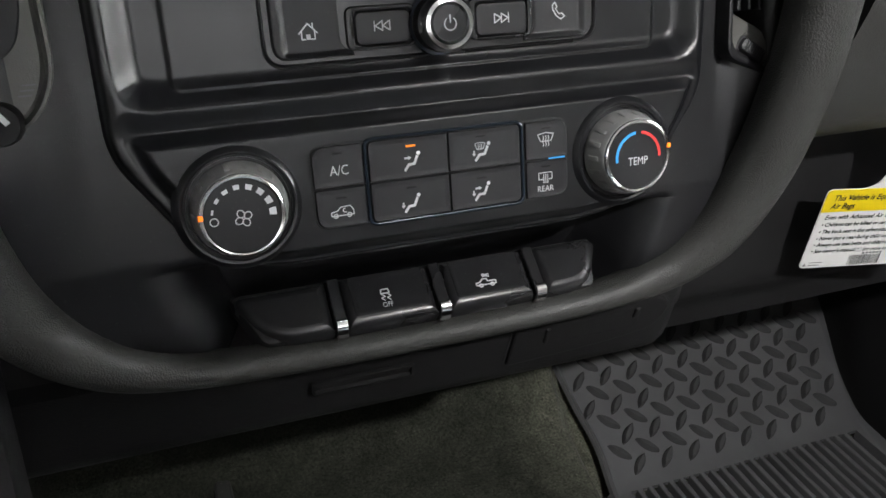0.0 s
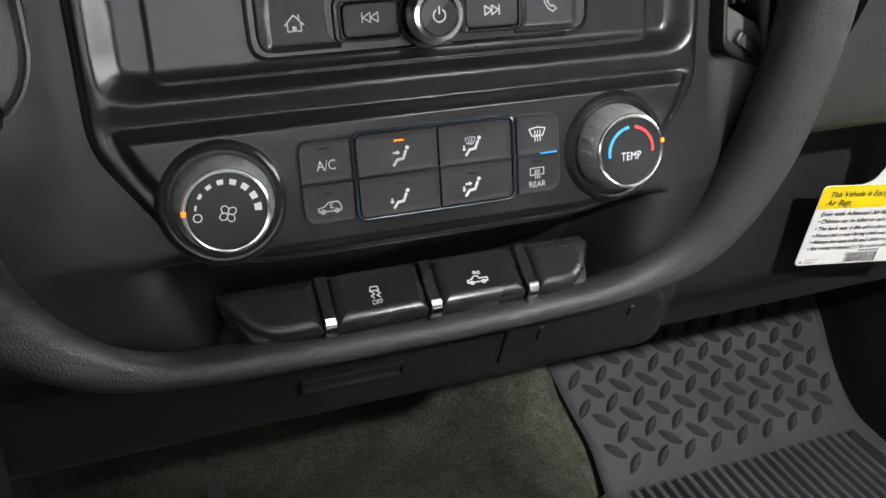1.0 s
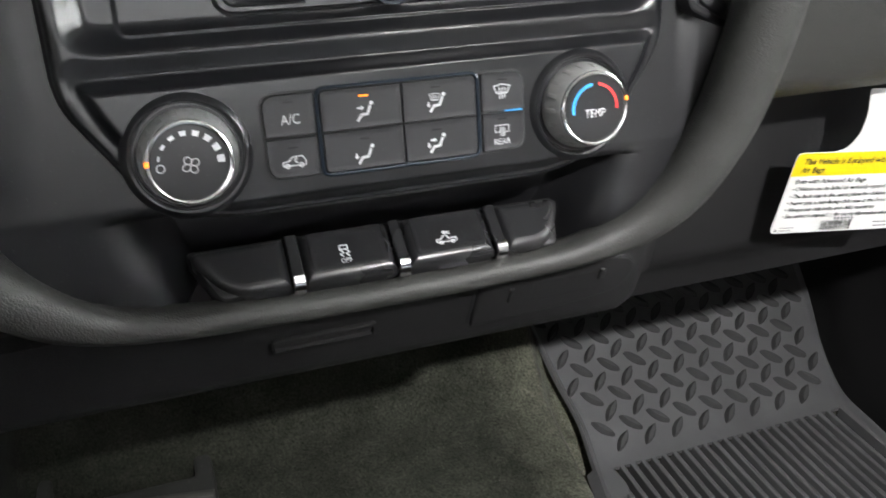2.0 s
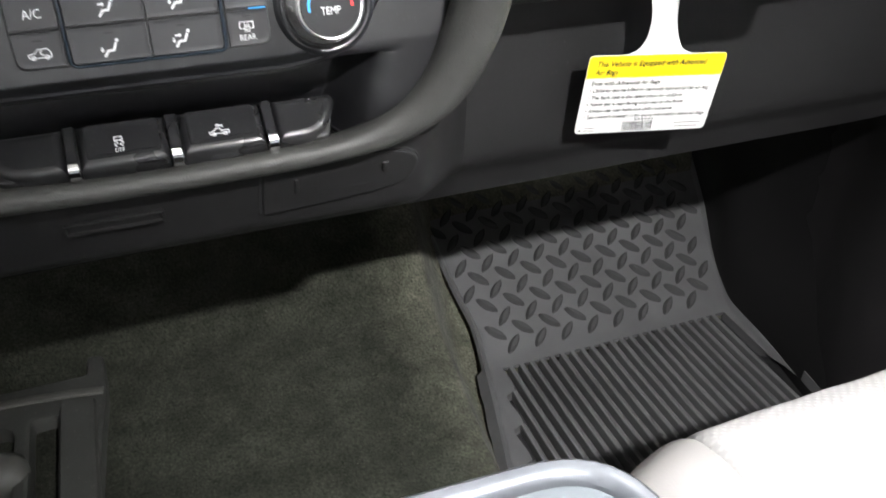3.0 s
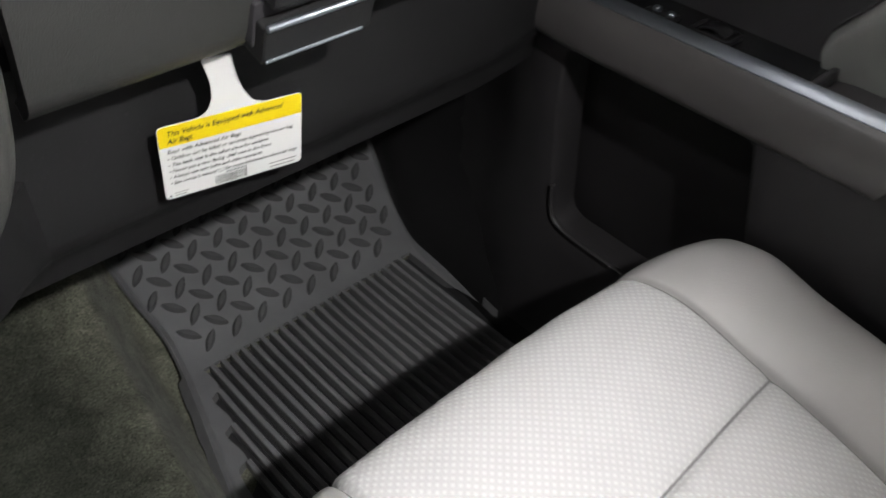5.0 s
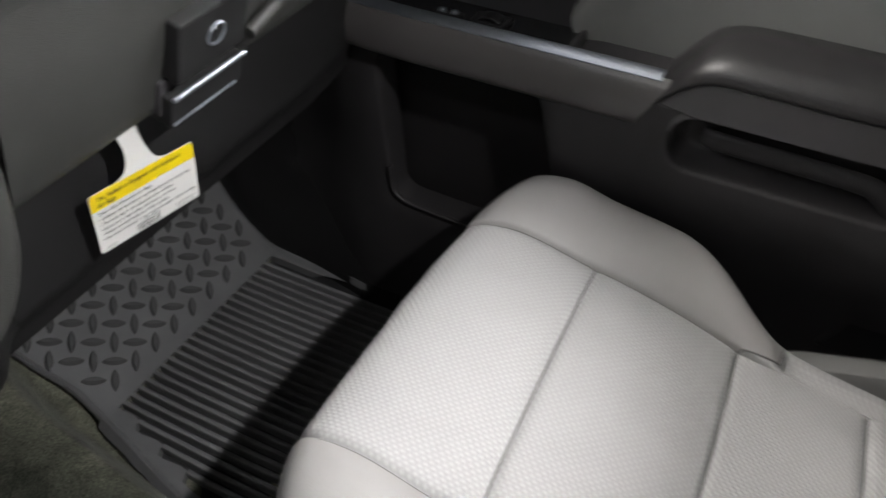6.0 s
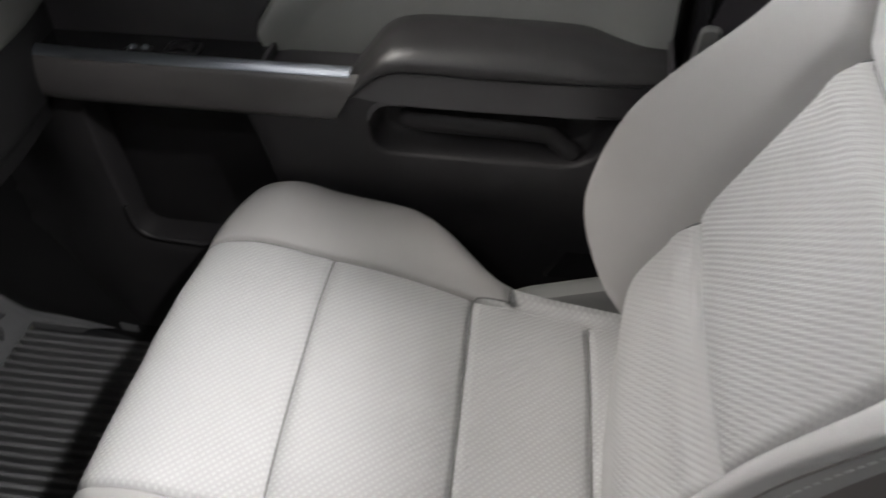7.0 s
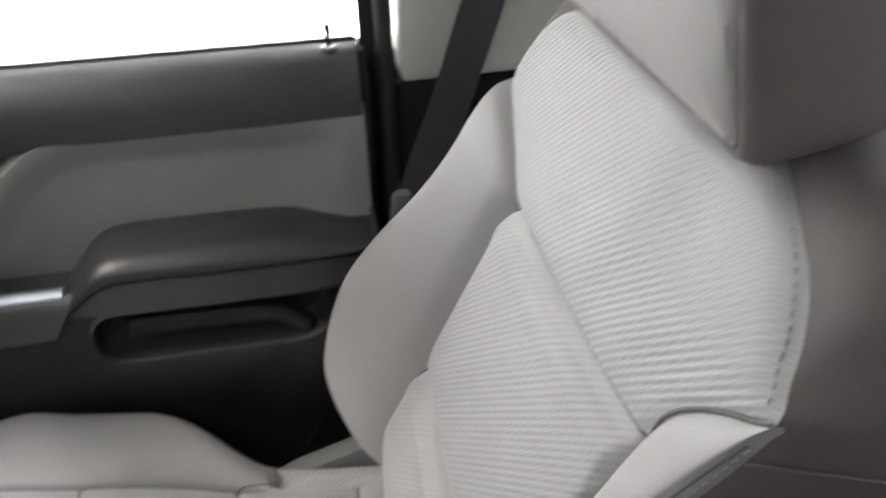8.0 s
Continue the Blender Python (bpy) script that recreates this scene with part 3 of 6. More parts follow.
# passenger side
def knee(a, b):
    x = 0.202 + 0.603 * a
    z = 0.640 - 0.188 * b
    y = table(b, KNEE)
    y += 0.02 * ease((x - 0.62) / 0.2)
    return Vector((x, y, z + 0.012 * ease((x - 0.25) / 0.5) * (1 - b)))


part("knee_panel", thick(grid(knee, lin(0, 1, 40), lin(0, 1, 26)), 0.012), LOWER, dash, "curved black knee panel under the glove box")
part("under_tray", thick(grid(lambda a, b: Vector((0.12 + 0.70 * a, 0.12 + 0.6 * b, 0.475 + 0.08 * b)), lin(0, 1, 8), lin(0, 1, 8)), 0.008), VOID, dash)
part("under_panel", thick(grid(lambda a, b: Vector((-0.86 + 1.05 * a, 0.112 + 0.6 * b, 0.476 + 0.10 * b)), lin(0, 1, 8), lin(0, 1, 8)), 0.008), VOID, dash)


def pad(a, b):
    x = -0.87 + 1.74 * a
    y = table(b, [(0, -0.030), (0.2, -0.045), (0.35, -0.02), (0.5, 0.06), (1.0, 0.72)])
    z = table(b, [(0, 0.79), (0.2, 0.84), (0.35, 0.875), (0.5, 0.89), (1.0, 0.87)])
    return Vector((x, y, z))


part("top_pad", thick(grid(pad, lin(0, 1, 30), lin(0, 1, 30)), -0.01), LEATHER, dash, "grained black top pad")
part("driver_panel", slab([(-0.87, -0.16), (-0.205, -0.16), (-0.205, 0.17), (-0.87, 0.17)], -0.03, -0.006, STACK, 0.004), LOWER, dash)

glove = thing("glove_box", (0.46, 0.02, 0.65), "closed grained black glove box with a keyed latch", "glove box")


def glove_face(a, b):
    x = 0.208 + 0.594 * a - 0.008 * b * (1 - a)
    y = table(b, [(0, 0.030), (0.07, 0.012), (0.2, 0.0), (0.6, -0.028), (1.0, -0.040)]) + 0.03 * ease((x - 0.6) / 0.2)
    return Vector((x, y, 0.628 + 0.178 * b))


part("door", thick(grid(glove_face, lin(0, 1, 40), lin(0, 1, 30)), -0.012), LEATHER, glove, "grained black lid")
G = Matrix(((1, 0, 0, 0), (0, -0.30, -0.95, -0.008), (0, 0.95, -0.30, 0.678), (0, 0, 0, 1)))
latch = part("latch", slab(rrect(0.345, 0.425, -0.004, 0.052, 0.004), -0.02, 0.014, G, 0.003), LOWER, glove, "square black latch with keyhole")
lockm = G @ Matrix.Translation((0.386, 0.026, 0.014))
part("lock_cylinder", lathe([(0.0105, -0.002), (0.0105, 0.001), (0.0095, 0.002), (0.0085, 0.0015), (0.0082, -0.0005), (0.0, -0.0005)], 28, lockm, caps=False), SILVER, latch, "round silver lock")
part("keyhole", box((0, 0, 0.0), (0.002, 0.008, 0.003), 0.0005, lockm), INK, latch)
part("grip_pocket", slab(rrect(0.340, 0.430, -0.040, -0.006, 0.003), -0.02, 0.001, G, 0.001), VOID, glove, "dark finger recess")
part("grip_lip", sweep([G @ Vector((u, -0.017, 0.012)) for u in lin(0.343, 0.427, 10)], ring_section(0.0022, 0.0022, 10), (0, -1, 0)), SILVER, glove, "thin bright lip")
part("grip_face", slab(rrect(0.342, 0.428, -0.048, -0.018, 0.003), -0.02, 0.010, G, 0.002), LOWER, glove)
part("grip_edge", sweep([G @ Vector((u, -0.0455, 0.010)) for u in lin(0.345, 0.420, 10)], ring_section(0.0014, 0.0014, 8), (0, -1, 0)), SILVER, glove, "thin bright lower edge")
part("lid_edge", sweep(smooth_path([(0.43, -0.020, 0.675), (0.50, -0.018, 0.690), (0.60, -0.006, 0.705), (0.78, 0.03, 0.715)], 5), ring_section(0.006, 0.006, 10), (0, -1, 0)), LEATHER, glove)


# air vents beside the stack
def vent(label):
    v = thing("air_vent", (0.166, 0, 0.69), label, "air vent", "")
    part("frame", plate(round_poly([(0.1490, 0.152), (0.1490, 0.041), (0.1790, 0.027), (0.1780, 0.152)], [0.002, 0.006, 0.004, 0.002], 5), [round_poly([(0.1515, 0.150), (0.1520, 0.045), (0.1760, 0.0325), (0.1755, 0.150)], [0.001, 0.005, 0.003, 0.001], 5)], -0.012, 0.0035, STACK, 0.0015), SURROUND, v, "black plastic frame")
    part("duct", slab(rrect(0.151, 0.177, 0.031, 0.150, 0.003), -0.036, -0.030, STACK, 0.001), PIT, v)
    for i in range(3):
        part("slat", box((0.1575 + 0.0062 * i, 0.104, -0.006), (0.0022, 0.084, 0.012), 0.0009, STACK), KEYTOP, v)
    part("wheel_plate", slab(round_poly([(0.1509, 0.0622), (0.1512, 0.0476), (0.1542, 0.0410), (0.1762, 0.0300), (0.1742, 0.0440), (0.1700, 0.0520)], [0.001, 0.004, 0.004, 0.002, 0.004, 0.002], 4), -0.016, 0.0022, STACK, 0.0012), CLUSTER, v, "smooth grey plate")
    W = STACK @ Matrix.Translation((0.1634, 0.0430, 0.0022)) @ Matrix.Rotation(radians(-33), 4, "Z")
    part("wheel_slot", slab(rrect(-0.0090, 0.0090, -0.0042, 0.0042, 0.003), -0.002, 0.0002, W, 0.0001), VOID, v)
    wheel = part("thumbwheel", stack(rrect(-0.0078, 0.0078, -0.0034, 0.0034, 0.0028), [(0, -0.001), (0, 0.0012), (0.0006, 0.0022), (0.0020, 0.0027)], W), BUTTON, v, "ribbed thumbwheel")
    for i in range(9):
        part("rib", box((-0.0056 + i * 0.0014, 0, 0.0027), (0.0006, 0.0054, 0.0007), 0.0002, W), BUTTON, wheel)
    return v


vent("black dashboard air vent with upright slats and ribbed thumbwheel")
lv = thing("switch_cluster", (-0.18, 0, 0.69), "black recessed dashboard switch cluster beside the steering side", "switch")
LS = STACK @ Matrix.Translation((0.0, 0.0, 0.0115))
part("frame", stack(round_poly([(-0.215, 0.13), (-0.215, 0.027), (-0.166, 0.040), (-0.1555, 0.058), (-0.1555, 0.13)], [0.004, 0.01, 0.014, 0.016, 0.004], 7), [(0, -0.013), (0.0, -0.008), (0.0012, -0.0072), (0.0028, -0.0100), (0.0042, -0.0090)], LS), CLUSTER, lv, "grey recessed switch plate")
part("screen", slab(round_poly([(-0.212, 0.126), (-0.212, 0.068), (-0.184, 0.060), (-0.167, 0.070), (-0.1625, 0.085), (-0.1625, 0.126)], 0.006, 5), -0.012, -0.0080, LS, 0.0008), PIT, lv, "black glossy face")
kn = LS @ Matrix.Translation((-0.1775, 0.0430, -0.009))
rot = part("rotary_knob", lathe([(0.0085, 0.0), (0.0082, 0.006), (0.0074, 0.0075), (0.0, 0.0075)], 28, kn, caps=False), LOWER, lv)
part("pointer", box((0.0030, 0.0010, 0.0077), (0.0022, 0.0056, 0.0008), 0.0003, kn @ pose(0, 0, 0, 0, 0, 35)), WHITEMARK, rot, "white pointer mark")
part("mark", stroke([[(-0.1685 + 0.001 * i, 0.0545 + 0.002 * i), (-0.164 + 0.001 * i, 0.0545 + 0.002 * i)] for i in (-1, 0, 1)], 0.0006, LS, -0.0088), GREYINK, lv)


# ---------------------------------------------------------------- radio keys
RADIO = STACK @ Matrix.Translation((0, 0, 0.0046))
radio = thing("radio_controls", (0, 0.02, 0.71), "black radio key strip with a chrome-ringed power knob", "radio")
part("fascia", stack(round_poly([(-0.0765, 0.15), (-0.0765, 0.0533), (0.0785, 0.0540), (0.0800, 0.15)], [0.002, 0.010, 0.010, 0.002], 6), [(0, -0.0095), (0.0, -0.0066), (0.0004, -0.0060), (0.0009, -0.0058), (0.0014, -0.0064), (0.0018, -0.0072)], RADIO), KEYTOP, radio, "black fascia with a fine edge")


def radio_key(u0, u1, v0, v1, depth, name="key"):
    return part(name, stack(rrect(u0, u1, v0, v1, 0.0035), [(-0.0004, -0.0078), (-0.0004, -0.0070), (0.0, -0.0060 + depth), (0.0005, -0.0051 + depth), (0.0014, -0.0050 + depth)], RADIO), BUTTON, radio)


def dished(poly, side, name="key"):
    """A wide key with a hollow that falls away from its outer end."""
    def height(u, v):
        d = inside(poly, u, v)
        w = -0.0072 + 0.0018 * soft(d / 0.0008)
        end = (u + 0.0725) if side < 0 else (0.0765 - u)
        return w - 0.0016 * soft((end - 0.0035) / 0.0035) * soft((v - 0.0570) / 0.003)
    return part(name, relief(poly, height, RADIO, 60, lin(0.0567, 0.0595, 9) + lin(0.0600, 0.0900, 26), -0.0085), BUTTON, radio, "wide dished black key", 60)


k1 = dished(round_poly([(-0.0725, 0.0905), (-0.0725, 0.0566), (-0.0376, 0.0566), (-0.0376, 0.0594), (-0.0412, 0.0604), (-0.0424, 0.0640), (-0.0424, 0.0905)], [0.001, 0.007, 0.0004, 0.0004, 0.002, 0.002, 0.001], 4), -1)
k4 = dished(round_poly([(0.0470, 0.0905), (0.0470, 0.0630), (0.0458, 0.0600), (0.0414, 0.0590), (0.0414, 0.0566), (0.0768, 0.0566), (0.0768, 0.0905)], [0.001, 0.002, 0.002, 0.0004, 0.0004, 0.007, 0.001], 4), 1)
for u0, u1 in ((-0.0406, -0.0098), (0.0150, 0.0454)):
    part("key_frame", plate(rrect(u0, u1, 0.0586, 0.0768, 0.0038), [rrect(u0 + 0.0034, u1 - 0.0022, 0.0600, 0.0748, 0.0016)], -0.0085, -0.0050, RADIO, 0.0007), KEYTOP, radio, "raised rounded frame of the seek key")
k2 = radio_key(-0.0368, -0.0122, 0.0604, 0.0744, 0.0006)
k3 = radio_key(0.0178, 0.0427, 0.0603, 0.0745, 0.0006)
IC = -0.0043
ICH = Matrix.Translation((0.0, 0.0, -0.0016))
part("icon", stroke([[(-0.0605, 0.0672), (-0.0566, 0.0712), (-0.0527, 0.0672)], [(-0.0594, 0.068), (-0.0594, 0.0648), (-0.0578, 0.0648)], [(-0.0554, 0.0648), (-0.0538, 0.0648), (-0.0538, 0.068)], [(-0.0545, 0.069), (-0.0545, 0.0712)]], 0.0006, RADIO @ ICH, -0.0053), WHITEMARK, k1)
part("icon", fill([[(-0.0575, 0.0646), (-0.0557, 0.0646), (-0.0557, 0.0668), (-0.0575, 0.0668)]], RADIO @ ICH, -0.0053), WHITEMARK, k1)
part("icon", stroke([[(-0.0285, 0.0662), (-0.0285, 0.0702)], [(-0.0250, 0.0662), (-0.0250, 0.0702), (-0.0282, 0.0682), (-0.0250, 0.0662)], [(-0.0217, 0.0662), (-0.0217, 0.0702), (-0.0249, 0.0682), (-0.0217, 0.0662)]], 0.0006, RADIO, IC), WHITEMARK, k2)
part("icon", stroke([[(0.0335, 0.0662), (0.0335, 0.0702)], [(0.0300, 0.0662), (0.0300, 0.0702), (0.0332, 0.0682), (0.0300, 0.0662)], [(0.0267, 0.0662), (0.0267, 0.0702), (0.0299, 0.0682), (0.0267, 0.0662)]], 0.0006, RADIO @ Matrix.Translation((0.0, -0.0006, 0)), IC), WHITEMARK, k3)
part("icon", stroke([[(0.0553, 0.0728), (0.0566, 0.0742), (0.0576, 0.0722), (0.0569, 0.0712), (0.0586, 0.0690), (0.0600, 0.0692), (0.0614, 0.0678), (0.0596, 0.0666), (0.0574, 0.0680), (0.0556, 0.0708), (0.0553, 0.0728)]], 0.0006, RADIO @ ICH @ Matrix.Translation((0.0012, -0.0016, 0)), -0.0053), WHITEMARK, k4)
pk = RADIO @ Matrix.Translation((0.0005, 0.0675, -0.006))
part("blue_ring", lathe([(0.0124, 0.0), (0.0126, 0.0026), (0.0136, 0.0026), (0.0140, 0.0)], 48, pk, caps=False), BLUEGLOSS, radio, "thin blue-tinted ring round the power knob")
power = part("power_knob", lathe([(0.0118, 0.0), (0.0118, 0.009), (0.0112, 0.0115)], 40, pk), LOWER, radio)
part("chrome_ring", lathe([(0.0119, 0.009), (0.0122, 0.0115), (0.0118, 0.0145), (0.0105, 0.0165), (0.0088, 0.0168), (0.0080, 0.0158), (0.0080, 0.013)], 48, pk, caps=False), CHROME, power, "polished chrome ring")
part("cap", lathe([(0.0079, 0.012), (0.0079, 0.0160), (0.0074, 0.0166), (0.0, 0.0168)], 40, pk, caps=False), KEYTOP, power)
part("icon", stroke([arc((0, -0.0002), 0.0026, 125, 415, 18), [(0, 0.0004), (0, 0.0034)]], 0.0006, pk, 0.0169), WHITEMARK, power)


# ---------------------------------------------------------------- climate controls
climate = thing("climate_controls", (0, 0, 0.62), "charcoal climate control panel with two rotary knobs and eight buttons", "climate control")
FW = 0.0072
part("button_tray", slab(round_poly([(-0.0640, -0.0160), (0.0582, -0.0160), (0.0582, 0.0217), (-0.0640, 0.0217)], 0.007, 6), 0.004, FW + 0.0002, STACK, 0.0003), PIT, climate, "dark gaps between buttons")
part("centre_frame", plate(rrect(-0.0404, 0.0352, -0.0172, 0.0226, 0.0048), [rrect(-0.0388, 0.0336, -0.0156, 0.0211, 0.0035)], 0.005, FW + 0.0016, STACK, 0.0007), BLUEGLOSS, climate, "thin glossy blue-black frame")


def button(u0, u1, v0, v1, r):
    poly = round_poly([(u0, v0), (u1, v0), (u1, v1), (u0, v1)], r, 5)
    return part("button", stack(poly, [(0, 0.005), (0, FW + 0.0011), (0.0003, FW + 0.0015), (0.0022, FW + 0.0013)], STACK), BUTTON, climate)


S, BIG = 0.0006, 0.006
b_ac = button(-0.0630, -0.0409, 0.0030, 0.0207, [S, S, S, BIG])
b_re = button(-0.0630, -0.0409, -0.0150, 0.0020, [BIG, S, S, S])
b_1 = button(-0.0384, -0.0020, 0.0029, 0.0207, [S, S, S, 0.003])
b_2 = button(-0.0014, 0.0332, 0.0029, 0.0207, [S, S, 0.003, S])
b_3 = button(-0.0384, -0.0020, -0.0152, 0.0022, [0.003, S, S, S])
b_4 = button(-0.0014, 0.0332, -0.0152, 0.0022, [S, 0.003, S, S])
b_5 = button(0.0360, 0.0572, 0.0034, 0.0207, [S, S, BIG, S])
b_6 = button(0.0360, 0.0572, -0.0150, 0.0024, [S, BIG, S, S])
# Thin edge made to glow blue, standing in for a reflection.
part("blue_edge", box((0.0520, 0.0029, FW + 0.0008), (0.0085, 0.0007, 0.001), 0.0002, STACK), glowing("blue_reflection_glow", (0.05, 0.35, 0.75), 0.10), climate, "thin edge glowing blue as a painted reflection")
TOPW = FW + 0.0015
for host, (u, v), lit in ((b_ac, (-0.0518, 0.0172), 0), (b_1, (-0.0190, 0.0169), 1), (b_2, (0.0142, 0.0172), 0), (b_3, (-0.0200, -0.0018), 0), (b_4, (0.0138, -0.0018), 0), (b_5, (0.0466, 0.0174), 0), (b_6, (0.0460, -0.0005), 0), (b_re, (-0.0518, -0.0022), 0)):
    part("indicator", slab(rrect(u - 0.0022, u + 0.0022, v - 0.0004, v + 0.0004, 0.0002, 2), TOPW - 0.001, TOPW + (0.0003 if lit else 0.0001), STACK, 0.0001), AMBER if lit else LOWER, host, "lit amber indicator bar" if lit else "unlit indicator bar")
part("lettering", writing("A/C", 0.0062, STACK, -0.0515, 0.0098, TOPW, wide=0.82), WHITEMARK, b_ac, "white letters A/C")


def seated(u, v, host, arrows):
    """The seated figure's plain marks: a disc, a bent bar and arrows."""
    bm = fill([disc((u + 0.0033, v + 0.0036), 0.0009)], STACK, TOPW)
    stroke([[(u + 0.0026, v + 0.0022), (u + 0.0012, v - 0.0010), (u - 0.0014, v - 0.0012), (u - 0.0032, v - 0.0036)]], 0.0012, STACK, TOPW, bm=bm)
    for a in arrows:
        if a == "face":
            stroke([[(u - 0.0030, v + 0.0018), (u - 0.0012, v + 0.0018)]], 0.0009, STACK, TOPW, bm=bm)
            fill([[(u - 0.0014, v + 0.0029), (u - 0.0014, v + 0.0007), (u + 0.0000, v + 0.0018)]], STACK, TOPW, bm=bm)
        if a == "feet":
            stroke([[(u - 0.0040, v + 0.0006), (u - 0.0040, v - 0.0006)]], 0.0008, STACK, TOPW, bm=bm)
            fill([[(u - 0.0051, v - 0.0005), (u - 0.0029, v - 0.0005), (u - 0.0040, v - 0.0018)]], STACK, TOPW, bm=bm)
        if a == "screen":
            stroke([[(u - 0.0034, v + 0.0040), (u - 0.0010, v + 0.0044), (u + 0.0014, v + 0.0040), (u + 0.0006, v + 0.0014), (u - 0.0026, v + 0.0014), (u - 0.0034, v + 0.0040)]] + [[(u - 0.0018 + 0.0008 * i, v + 0.0036), (u - 0.0018 + 0.0008 * i, v + 0.0010)] for i in range(3)], 0.0003, STACK, TOPW, bm=bm)
    part("icon", bm, WHITEMARK, host)


seated(-0.0190, 0.0098, b_1, ["face"])
seated(0.0145, 0.0102, b_2, ["screen", "feet"])
seated(-0.0202, -0.0090, b_3, ["feet"])
seated(0.0135, -0.0082, b_4, ["face", "feet"])


def waves(u, v, n=3, h=0.0016, gap=0.0013):
    return [[(u + (i - (n - 1) / 2) * gap + 0.00028 * math.sin(k * 1.6), v + h * (1 - 2 * k / 6)) for k in range(7)] for i in range(n)]


du, dv = 0.0462, 0.0124
bm = stroke([[(du - 0.0040, dv + 0.0022), (du, dv + 0.0030), (du + 0.0040, dv + 0.0022), (du + 0.0026, dv - 0.0010), (du - 0.0026, dv - 0.0010), (du - 0.0040, dv + 0.0022)]], 0.0005, STACK, TOPW)
stroke(waves(du, dv - 0.0010, 3, 0.0024), 0.00045, STACK, TOPW, bm=bm)
part("icon", bm, WHITEMARK, b_5)
du, dv = 0.0456, -0.0060
bm = stroke([[(du - 0.0014, dv - 0.0006), (du - 0.0034, dv - 0.0006), (du - 0.0034, dv + 0.0026), (du + 0.0034, dv + 0.0026), (du + 0.0034, dv - 0.0006), (du + 0.0014, dv - 0.0006)]], 0.0004, STACK, TOPW)
stroke(waves(du, dv - 0.0004, 3, 0.0020, 0.0010), 0.0004, STACK, TOPW, bm=bm)
part("icon", bm, WHITEMARK, b_6)
part("lettering", writing("REAR", 0.0040, STACK, 0.0456, -0.0112, TOPW, wide=0.9), WHITEMARK, b_6, "white letters REAR")
cu_, cv_ = -0.0519, -0.0085
part("icon", stroke([[(cu_ - 0.0048, cv_ - 0.0014), (cu_ - 0.0050, cv_ + 0.0002), (cu_ - 0.0022, cv_ + 0.0008), (cu_ - 0.0006, cv_ + 0.0024), (cu_ + 0.0036, cv_ + 0.0026), (cu_ + 0.0050, cv_ + 0.0006), (cu_ + 0.0050, cv_ - 0.0014), (cu_ - 0.0048, cv_ - 0.0014)], arc((cu_ - 0.0030, cv_ - 0.0014), 0.0009, 0, 360, 10), arc((cu_ + 0.0030, cv_ - 0.0014), 0.0009, 0, 360, 10), arc((cu_ + 0.0012, cv_ + 0.0008), 0.0009, 90, 300, 8)], 0.0005, STACK, TOPW), WHITEMARK, b_re)


def rotary(u, v, label):
    """A knob with a stepped well, a notched skirt, a bright ring and a flat cap."""
    M = STACK @ Matrix.Translation((u, v, 0)) @ Matrix.Diagonal((0.94, 0.94, 0.96, 1))
    part("well", lathe([(0.0290, 0.0055), (0.0275, 0.0085), (0.0255, 0.0098), (0.0243, 0.0095), (0.0238, 0.0085), (0.0232, 0.0085), (0.0228, 0.0070), (0.0225, 0.003)], 64, M, caps=False), SATIN, climate, "raised satin collar")
    part("gap", lathe([(0.0228, 0.0074), (0.0, 0.0074)], 48, M, caps=False), PIT, climate)
    knob = part("knob", lathe([(0.0212, 0.0074), (0.0216, 0.0095), (0.0210, 0.0115), (0.0200, 0.0165), (0.0193, 0.0205), (0.0186, 0.0222), (0.0178, 0.0226)], 72, M, caps=False), KNOB, climate, label)
    for i in range(18):
        a = 2 * math.pi * i / 18
        part("grip_notch", box((0, 0, 0), (0.0010, 0.0024, 0.0075), 0.0005, M @ Matrix.Rotation(a, 4, "Z") @ Matrix.Translation((0.0202, 0, 0.0150)) @ pose(0, 0, 0, 0, -12, 0)), KNOB, knob)
    part("chrome_ring", lathe([(0.0180, 0.0205), (0.0184, 0.0226), (0.0181, 0.0236), (0.0174, 0.0240), (0.0166, 0.0238), (0.0162, 0.0228)], 72, M, caps=False), CHROME, knob, "thin chrome ring")
    part("cap", lathe([(0.0165, 0.0205), (0.0165, 0.0228), (0.0160, 0.0232), (0.0, 0.0233)], 56, M, caps=False), KEYTOP, knob, "flat black cap")
    return knob, M


fan, MF = rotary(-0.0950, -0.0006, "grey rotary fan knob")
WC = 0.0235
for k in range(8):
    part("scale_block", fill([arc_band((0, 0), 0.0124 - 0.0004 * k ** 0.5, 0.0133 + 0.00016 * k, 166 - 23.5 * k - 5 - 0.25 * k, 166 - 23.5 * k + 5 + 0.35 * k, 4)], MF, WC), WHITEMARK, fan, "white fan speed block")
part("scale", stroke([arc((-0.0122, -0.0012), 0.0017, 0, 360, 16)], 0.0005, MF, WC), WHITEMARK, fan)
petals = []
for k in range(4):
    a = radians(90 * k + 28)
    cx, cy = 0.00215 * math.cos(a), 0.00215 * math.sin(a)
    petals.append([(cx + 0.0017 * math.cos(t) * math.cos(a) - 0.0015 * math.sin(t) * math.sin(a), cy + 0.0017 * math.cos(t) * math.sin(a) + 0.0015 * math.sin(t) * math.cos(a)) for t in lin(0, 2 * math.pi, 15)[:-1]])
part("icon", stroke([p + [p[0]] for p in petals], 0.0005, MF @ Matrix.Translation((0.0002, -0.0010, 0)), WC), WHITEMARK, fan, "white fan mark")
part("pointer", box((-0.0176, 0.0012, 0.0236), (0.0022, 0.0024, 0.0014), 0.0004, MF), AMBER, fan, "lit amber pointer")

